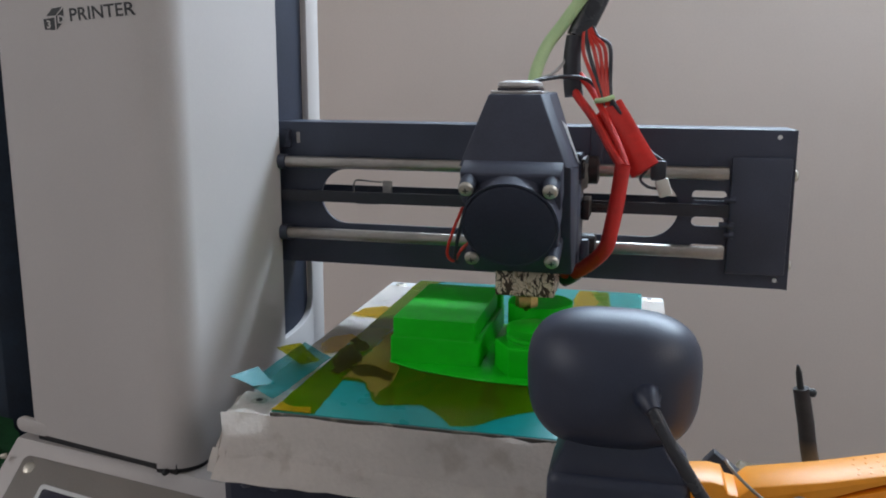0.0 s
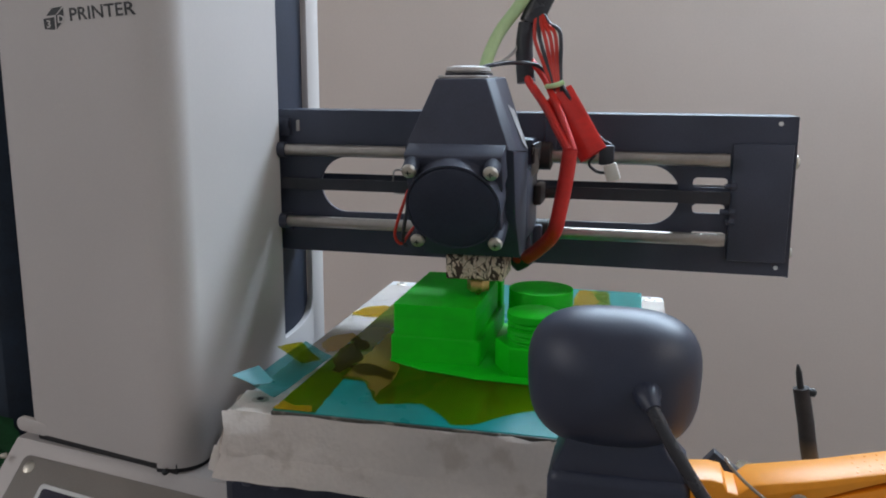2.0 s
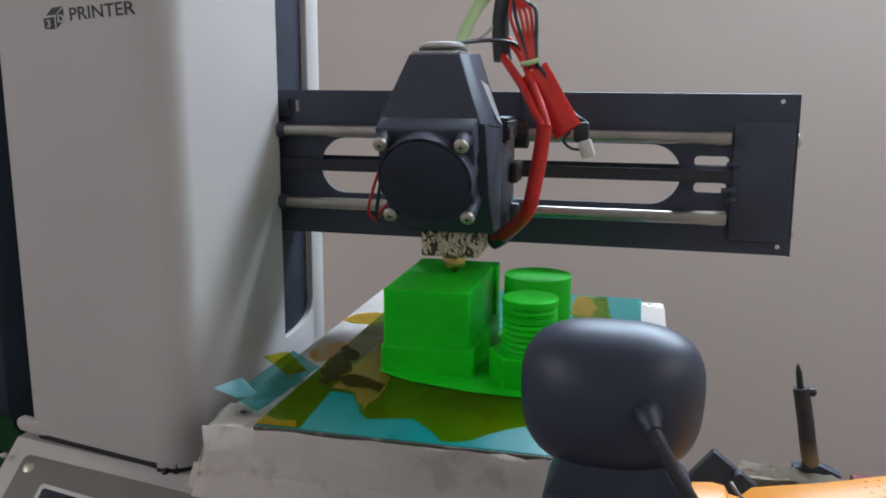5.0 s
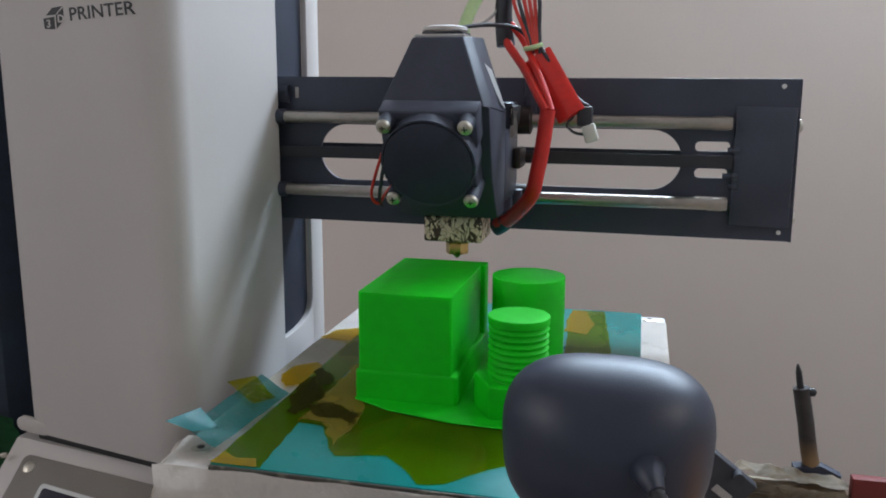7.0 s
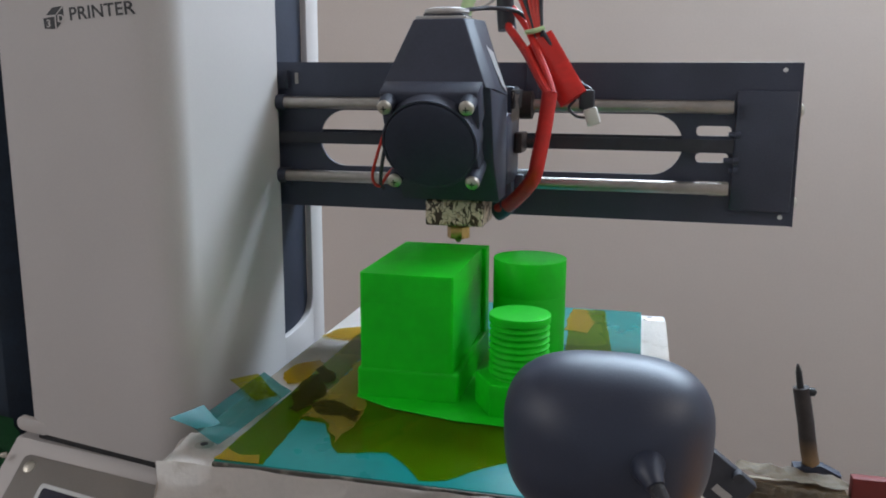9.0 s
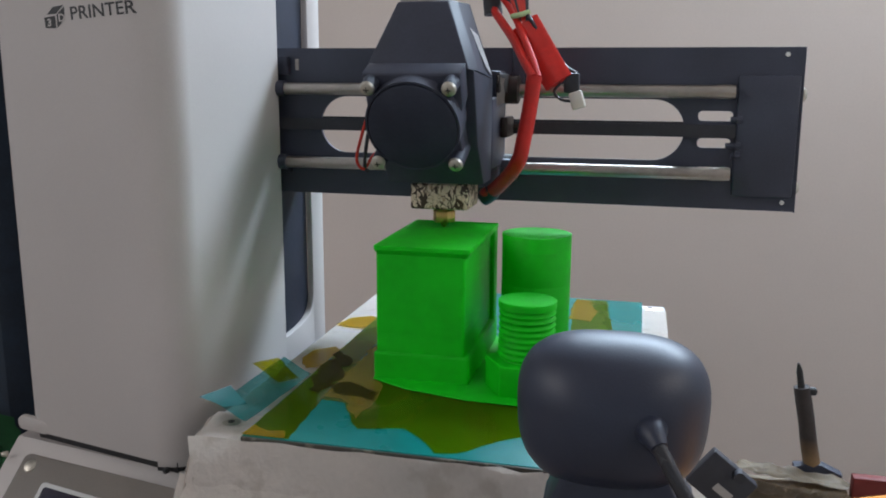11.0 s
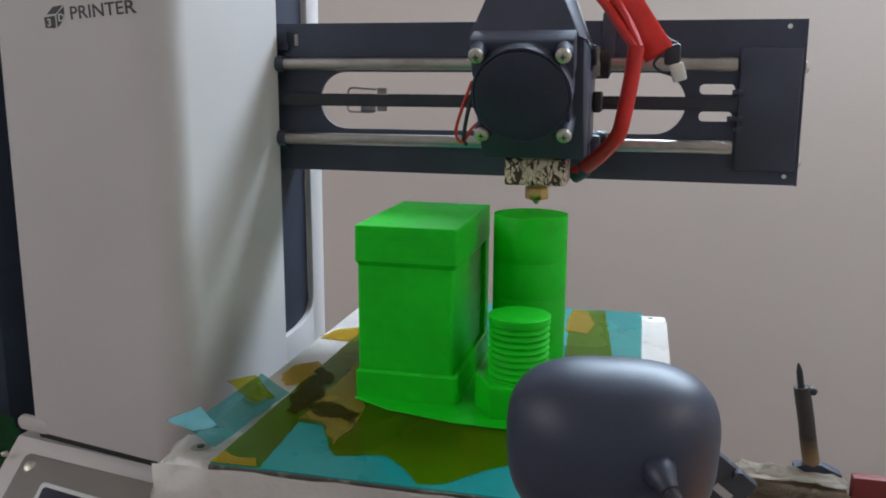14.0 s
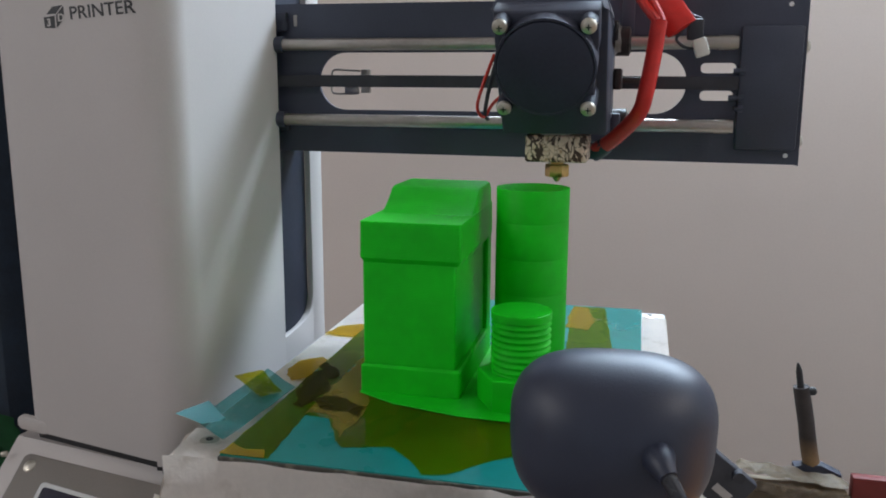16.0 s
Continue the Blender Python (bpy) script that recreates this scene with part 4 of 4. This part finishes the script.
def motions():
    """All that moves: the bed with what lies on it, the arm, the head, and the print that grows."""
    mm = 0.001
    slide = [
        (0, pose(0, 0.0 * mm, 0)), (0.1, pose(0, -25.7 * mm, 0)), (0.2, pose(0, -31.1 * mm, 0)), (0.3, pose(0, -25.7 * mm, 0)), (0.4, pose(0, 6.4 * mm, 0)),
        (0.5, pose(0, -13.6 * mm, 0)), (0.6, pose(0, 6.4 * mm, 0)), (0.7, pose(0, -16.8 * mm, 0)), (0.8, pose(0, 1.1 * mm, 0)), (0.9, pose(0, -34.6 * mm, 0)),
        (1, pose(0, -19.1 * mm, 0)), (1.1, pose(0, -25.7 * mm, 0)), (1.2, pose(0, 6.4 * mm, 0)), (1.3, pose(0, -9.6 * mm, 0)), (1.4, pose(0, 1.1 * mm, 0)),
        (1.5, pose(0, -20.4 * mm, 0)), (1.6, pose(0, -31.1 * mm, 0)), (1.7, pose(0, -27.5 * mm, 0)), (1.8, pose(0, -27.5 * mm, 0)), (1.9, pose(0, -27.5 * mm, 0)),
        (2, pose(0, 0.7 * mm, 0)), (2.1, pose(0, -16.8 * mm, 0)), (2.2, pose(0, 2.9 * mm, 0)), (2.3, pose(0, -22.1 * mm, 0)), (2.4, pose(0, -23.9 * mm, 0)),
        (2.5, pose(0, -26.8 * mm, 0)), (2.6, pose(0, -31.1 * mm, 0)), (2.7, pose(0, -27.5 * mm, 0)), (2.8, pose(0, 1.1 * mm, 0)), (2.9, pose(0, -16.8 * mm, 0)),
        (3, pose(0, -8.6 * mm, 0)), (3.1, pose(0, 6.4 * mm, 0)), (3.2, pose(0, -29.3 * mm, 0)), (3.3, pose(0, -27.5 * mm, 0)), (3.4, pose(0, -27.5 * mm, 0)),
        (3.5, pose(0, 11.6 * mm, 0)), (3.6, pose(0, 4.6 * mm, 0)), (3.7, pose(0, -22.1 * mm, 0)), (3.8, pose(0, -6.1 * mm, 0)), (3.9, pose(0, 10.0 * mm, 0)),
        (4, pose(0, -34.0 * mm, 0)), (4.1, pose(0, -27.5 * mm, 0)), (4.2, pose(0, -25.7 * mm, 0)), (4.7, pose(0, -14.0 * mm, 0)), (5.3, pose(0, -10.0 * mm, 0)),
        (5.9, pose(0, -14.0 * mm, 0)), (6.3, pose(0, 8.2 * mm, 0)), (6.4, pose(0, 2.9 * mm, 0)), (6.5, pose(0, -9.6 * mm, 0)), (6.6, pose(0, -29.3 * mm, 0)),
        (6.7, pose(0, 6.4 * mm, 0)), (6.8, pose(0, 2.9 * mm, 0)), (6.9, pose(0, -2.5 * mm, 0)), (7, pose(0, -34.9 * mm, 0)), (7.1, pose(0, 10.0 * mm, 0)),
        (7.2, pose(0, 4.6 * mm, 0)), (7.3, pose(0, 2.9 * mm, 0)), (7.4, pose(0, -23.9 * mm, 0)), (7.5, pose(0, 12.5 * mm, 0)), (7.6, pose(0, 6.4 * mm, 0)),
        (7.7, pose(0, 2.9 * mm, 0)), (7.8, pose(0, -25.7 * mm, 0)), (7.9, pose(0, 11.8 * mm, 0)), (8, pose(0, 8.1 * mm, 0)), (8.1, pose(0, 8.2 * mm, 0)),
        (8.2, pose(0, -32.9 * mm, 0)), (8.3, pose(0, -23.9 * mm, 0)), (8.4, pose(0, 10.0 * mm, 0)), (8.5, pose(0, 0.8 * mm, 0)), (8.6, pose(0, -29.3 * mm, 0)),
        (8.7, pose(0, -27.5 * mm, 0)), (8.8, pose(0, 10.0 * mm, 0)), (8.9, pose(0, 10.0 * mm, 0)), (9, pose(0, -33.2 * mm, 0)), (9.1, pose(0, -32.9 * mm, 0)),
        (9.2, pose(0, 10.0 * mm, 0)), (9.7, pose(0, -14.0 * mm, 0)), (10.3, pose(0, -16.0 * mm, 0)), (10.8, pose(0, -18.0 * mm, 0)), (11.3, pose(0, -22.1 * mm, 0)),
        (11.4, pose(0, -34.6 * mm, 0)), (11.5, pose(0, -13.2 * mm, 0)), (11.6, pose(0, 6.4 * mm, 0)), (11.7, pose(0, 10.0 * mm, 0)), (11.8, pose(0, -13.2 * mm, 0)),
        (11.9, pose(0, -34.6 * mm, 0)), (12, pose(0, -22.6 * mm, 0)), (12.1, pose(0, 1.1 * mm, 0)), (12.2, pose(0, 11.8 * mm, 0)), (12.3, pose(0, -25.7 * mm, 0)),
        (12.4, pose(0, -34.6 * mm, 0)), (12.5, pose(0, -32.2 * mm, 0)), (12.6, pose(0, -22.1 * mm, 0)), (12.7, pose(0, 13.6 * mm, 0)), (12.8, pose(0, -29.3 * mm, 0)),
        (12.9, pose(0, -29.3 * mm, 0)), (13, pose(0, 7.7 * mm, 0)), (13.1, pose(0, -15.0 * mm, 0)), (13.2, pose(0, 10.0 * mm, 0)), (13.3, pose(0, -29.3 * mm, 0)),
        (13.4, pose(0, -29.3 * mm, 0)), (13.5, pose(0, 13.7 * mm, 0)), (13.6, pose(0, -11.4 * mm, 0)), (13.7, pose(0, 1.1 * mm, 0)), (13.8, pose(0, -2.5 * mm, 0)),
        (13.9, pose(0, 1.1 * mm, 0)), (14, pose(0, -35.3 * mm, 0)), (14.1, pose(0, -11.4 * mm, 0)), (14.2, pose(0, -16.8 * mm, 0)), (14.3, pose(0, -22.1 * mm, 0)),
        (14.4, pose(0, -13.2 * mm, 0)), (14.5, pose(0, -5.9 * mm, 0)), (14.6, pose(0, -22.1 * mm, 0)), (14.7, pose(0, -6.1 * mm, 0)), (14.8, pose(0, -29.3 * mm, 0)),
        (14.9, pose(0, -11.4 * mm, 0)), (15, pose(0, -13.9 * mm, 0)), (15.1, pose(0, -18.6 * mm, 0)), (15.2, pose(0, -23.0 * mm, 0)), (15.3, pose(0, -16.8 * mm, 0)),
        (15.4, pose(0, -34.6 * mm, 0)), (15.5, pose(0, -26.9 * mm, 0)), (15.6, pose(0, -16.8 * mm, 0)), (15.7, pose(0, -34.6 * mm, 0)), (15.8, pose(0, -31.1 * mm, 0)),
        (15.9, pose(0, -18.6 * mm, 0)), (16, pose(0, -30.5 * mm, 0)),
    ]
    head_rows = [
        (0, pose(0.0 * mm, 0, 0.0 * mm)), (0.1, pose(-5.4 * mm, 0, 0.2 * mm)), (0.2, pose(1.3 * mm, 0, 0.5 * mm)), (0.3, pose(-41.6 * mm, 0, 0.7 * mm)),
        (0.4, pose(-30.9 * mm, 0, 0.9 * mm)), (0.5, pose(-42.2 * mm, 0, 1.1 * mm)), (0.6, pose(-17.4 * mm, 0, 1.4 * mm)), (0.7, pose(-21.5 * mm, 0, 1.6 * mm)),
        (0.8, pose(6.7 * mm, 0, 1.8 * mm)), (0.9, pose(-24.8 * mm, 0, 2.1 * mm)), (1, pose(-6.5 * mm, 0, 2.3 * mm)), (1.1, pose(-23.5 * mm, 0, 2.5 * mm)),
        (1.2, pose(-26.8 * mm, 0, 2.7 * mm)), (1.3, pose(-29.5 * mm, 0, 3.0 * mm)), (1.4, pose(-29.5 * mm, 0, 3.2 * mm)), (1.5, pose(-30.5 * mm, 0, 3.4 * mm)),
        (1.6, pose(0.7 * mm, 0, 3.6 * mm)), (1.7, pose(-40.3 * mm, 0, 3.8 * mm)), (1.8, pose(14.1 * mm, 0, 4.1 * mm)), (1.9, pose(-20.8 * mm, 0, 4.3 * mm)),
        (2, pose(-16.9 * mm, 0, 4.5 * mm)), (2.1, pose(-21.5 * mm, 0, 4.8 * mm)), (2.2, pose(-36.9 * mm, 0, 5.0 * mm)), (2.3, pose(-30.2 * mm, 0, 5.2 * mm)),
        (2.4, pose(-4.7 * mm, 0, 5.5 * mm)), (2.5, pose(-27.2 * mm, 0, 5.8 * mm)), (2.6, pose(-2.7 * mm, 0, 6.0 * mm)), (2.7, pose(-14.8 * mm, 0, 6.2 * mm)),
        (2.8, pose(-23.5 * mm, 0, 6.5 * mm)), (2.9, pose(-19.5 * mm, 0, 6.8 * mm)), (3, pose(-30.2 * mm, 0, 7.0 * mm)), (3.1, pose(2.0 * mm, 0, 7.2 * mm)),
        (3.2, pose(14.8 * mm, 0, 7.5 * mm)), (3.3, pose(-21.5 * mm, 0, 7.8 * mm)), (3.4, pose(-6.7 * mm, 0, 8.0 * mm)), (3.5, pose(-44.2 * mm, 0, 8.2 * mm)),
        (3.6, pose(-36.2 * mm, 0, 8.5 * mm)), (3.7, pose(-40.3 * mm, 0, 8.8 * mm)), (3.8, pose(-15.4 * mm, 0, 9.0 * mm)), (3.9, pose(10.1 * mm, 0, 9.2 * mm)),
        (4, pose(5.9 * mm, 0, 9.5 * mm)), (4.1, pose(-14.8 * mm, 0, 9.7 * mm)), (4.2, pose(-8.1 * mm, 0, 10.0 * mm)), (4.7, pose(-22.0 * mm, 0, 11.2 * mm)),
        (5.3, pose(-26.0 * mm, 0, 12.7 * mm)), (5.9, pose(-22.0 * mm, 0, 14.2 * mm)), (6.3, pose(-30.9 * mm, 0, 15.2 * mm)), (6.4, pose(-30.2 * mm, 0, 15.5 * mm)),
        (6.5, pose(-26.6 * mm, 0, 15.7 * mm)), (6.6, pose(-40.3 * mm, 0, 16.0 * mm)), (6.7, pose(-19.5 * mm, 0, 16.2 * mm)), (6.8, pose(-20.1 * mm, 0, 16.5 * mm)),
        (6.9, pose(-26.2 * mm, 0, 16.8 * mm)), (7, pose(-24.5 * mm, 0, 17.0 * mm)), (7.1, pose(-38.3 * mm, 0, 17.3 * mm)), (7.2, pose(-39.6 * mm, 0, 17.6 * mm)),
        (7.3, pose(-34.9 * mm, 0, 17.9 * mm)), (7.4, pose(-17.4 * mm, 0, 18.1 * mm)), (7.5, pose(-18.7 * mm, 0, 18.4 * mm)), (7.6, pose(-12.8 * mm, 0, 18.7 * mm)),
        (7.7, pose(-14.8 * mm, 0, 18.9 * mm)), (7.8, pose(-43.6 * mm, 0, 19.2 * mm)), (7.9, pose(-41.6 * mm, 0, 19.5 * mm)), (8, pose(-39.4 * mm, 0, 19.7 * mm)),
        (8.1, pose(-38.3 * mm, 0, 20.0 * mm)), (8.2, pose(-19.5 * mm, 0, 20.3 * mm)), (8.3, pose(-28.2 * mm, 0, 20.5 * mm)), (8.4, pose(-22.1 * mm, 0, 20.8 * mm)),
        (8.5, pose(-22.3 * mm, 0, 21.1 * mm)), (8.6, pose(-35.6 * mm, 0, 21.3 * mm)), (8.7, pose(-42.3 * mm, 0, 21.6 * mm)), (8.8, pose(-28.2 * mm, 0, 21.9 * mm)),
        (8.9, pose(-26.8 * mm, 0, 22.1 * mm)), (9, pose(-24.1 * mm, 0, 22.4 * mm)), (9.1, pose(-26.2 * mm, 0, 22.7 * mm)), (9.2, pose(-33.6 * mm, 0, 22.9 * mm)),
        (9.7, pose(-24.0 * mm, 0, 24.2 * mm)), (10.3, pose(-20.0 * mm, 0, 25.7 * mm)), (10.8, pose(-24.0 * mm, 0, 26.9 * mm)), (11.3, pose(-34.9 * mm, 0, 28.2 * mm)),
        (11.4, pose(-26.2 * mm, 0, 28.4 * mm)), (11.5, pose(-16.6 * mm, 0, 28.7 * mm)), (11.6, pose(-35.6 * mm, 0, 29.0 * mm)), (11.7, pose(-32.9 * mm, 0, 29.3 * mm)),
        (11.8, pose(7.4 * mm, 0, 29.6 * mm)), (11.9, pose(-27.5 * mm, 0, 29.9 * mm)), (12, pose(-16.4 * mm, 0, 30.2 * mm)), (12.1, pose(-16.1 * mm, 0, 30.6 * mm)),
        (12.2, pose(-24.8 * mm, 0, 30.9 * mm)), (12.3, pose(2.0 * mm, 0, 31.2 * mm)), (12.4, pose(-44.3 * mm, 0, 31.5 * mm)), (12.5, pose(-16.5 * mm, 0, 31.8 * mm)),
        (12.6, pose(-4.7 * mm, 0, 32.1 * mm)), (12.7, pose(-14.8 * mm, 0, 32.4 * mm)), (12.8, pose(-3.4 * mm, 0, 32.7 * mm)), (12.9, pose(-35.6 * mm, 0, 33.0 * mm)),
        (13, pose(-33.7 * mm, 0, 33.4 * mm)), (13.1, pose(-3.4 * mm, 0, 33.7 * mm)), (13.2, pose(-13.4 * mm, 0, 34.0 * mm)), (13.3, pose(4.0 * mm, 0, 34.3 * mm)),
        (13.4, pose(17.4 * mm, 0, 34.6 * mm)), (13.5, pose(-30.1 * mm, 0, 34.9 * mm)), (13.6, pose(6.0 * mm, 0, 35.2 * mm)), (13.7, pose(-12.8 * mm, 0, 35.6 * mm)),
        (13.8, pose(-24.8 * mm, 0, 35.9 * mm)), (13.9, pose(-24.2 * mm, 0, 36.2 * mm)), (14, pose(2.2 * mm, 0, 36.5 * mm)), (14.1, pose(-36.2 * mm, 0, 36.9 * mm)),
        (14.2, pose(-26.2 * mm, 0, 37.2 * mm)), (14.3, pose(6.0 * mm, 0, 37.5 * mm)), (14.4, pose(-1.3 * mm, 0, 37.9 * mm)), (14.5, pose(-28.2 * mm, 0, 38.2 * mm)),
        (14.6, pose(-24.8 * mm, 0, 38.6 * mm)), (14.7, pose(-22.8 * mm, 0, 39.1 * mm)), (14.8, pose(-34.9 * mm, 0, 39.5 * mm)), (14.9, pose(2.7 * mm, 0, 40.0 * mm)),
        (15, pose(-2.8 * mm, 0, 40.4 * mm)), (15.1, pose(14.8 * mm, 0, 40.8 * mm)), (15.2, pose(-39.6 * mm, 0, 41.3 * mm)), (15.3, pose(-32.2 * mm, 0, 41.7 * mm)),
        (15.4, pose(-34.2 * mm, 0, 42.2 * mm)), (15.5, pose(-39.8 * mm, 0, 42.6 * mm)), (15.6, pose(-41.6 * mm, 0, 43.1 * mm)), (15.7, pose(6.0 * mm, 0, 43.5 * mm)),
        (15.8, pose(-29.5 * mm, 0, 44.0 * mm)), (15.9, pose(-8.1 * mm, 0, 44.4 * mm)), (16, pose(8.8 * mm, 0, 44.2 * mm)),
    ]
    for ob in (bed, made, peg):
        walk(ob, set_rows(BASE[ob.name], slide))
    # the webcam is nudged round a little halfway through the print
    turn = [(t, Matrix.Translation(BASE[webcam.name] + p.translation) @ (pose(0.6 * mm, 0, 0, 0, 0, 4.5) if t > 11 else pose(0, 0, 0)))
            for t, p in slide]
    walk(webcam, turn)
    # its shell tips forward on the stand at the same time
    hub = Vector((-0.4, -2.0, 63.0)) * mm
    tipped = Matrix.Translation(hub + Vector((0, 0, -0.4 * mm))) @ pose(0, 0, 0, -1.5, 0, 0) @ Matrix.Translation(-hub)
    walk(shell, [(0, pose(0, 0, 0)), (9.2, pose(0, 0, 0)), (11.2, tipped), (16, tipped)])
    walk(head, set_rows(BASE[head.name], head_rows))
    # the clip sits on the back run of the belt, which goes against the head
    walk(belt_clip, [(t, pose(4.0 * mm - m.translation.x, 0, 0)) for t, m in head_rows])
    walk(arm, set_rows(BASE[arm.name], [(t, pose(0, 0, min(z, 43.6) * mm)) for t, z in LIFT]))
    for k, (ob, top, parked, jump) in enumerate(GROW):
        rows = []
        for step in range(65):
            t = 0.25 * step
            z = min(top, TOP0 + lift(t) - 0.02 * (k + 1))
            if jump and t < jump:
                z = parked
                if t + 0.25 >= jump:
                    rows.append((t, pose(0, 0, (z - top) * mm)))
                    t = jump - 0.04
                    rows.append((t, pose(0, 0, (z - top) * mm)))
                    t = jump
                    z = min(top, TOP0 + lift(t) - 0.02 * (k + 1))
            rows.append((t, pose(0, 0, (z - top) * mm)))
        walk(ob, rows)


motions()
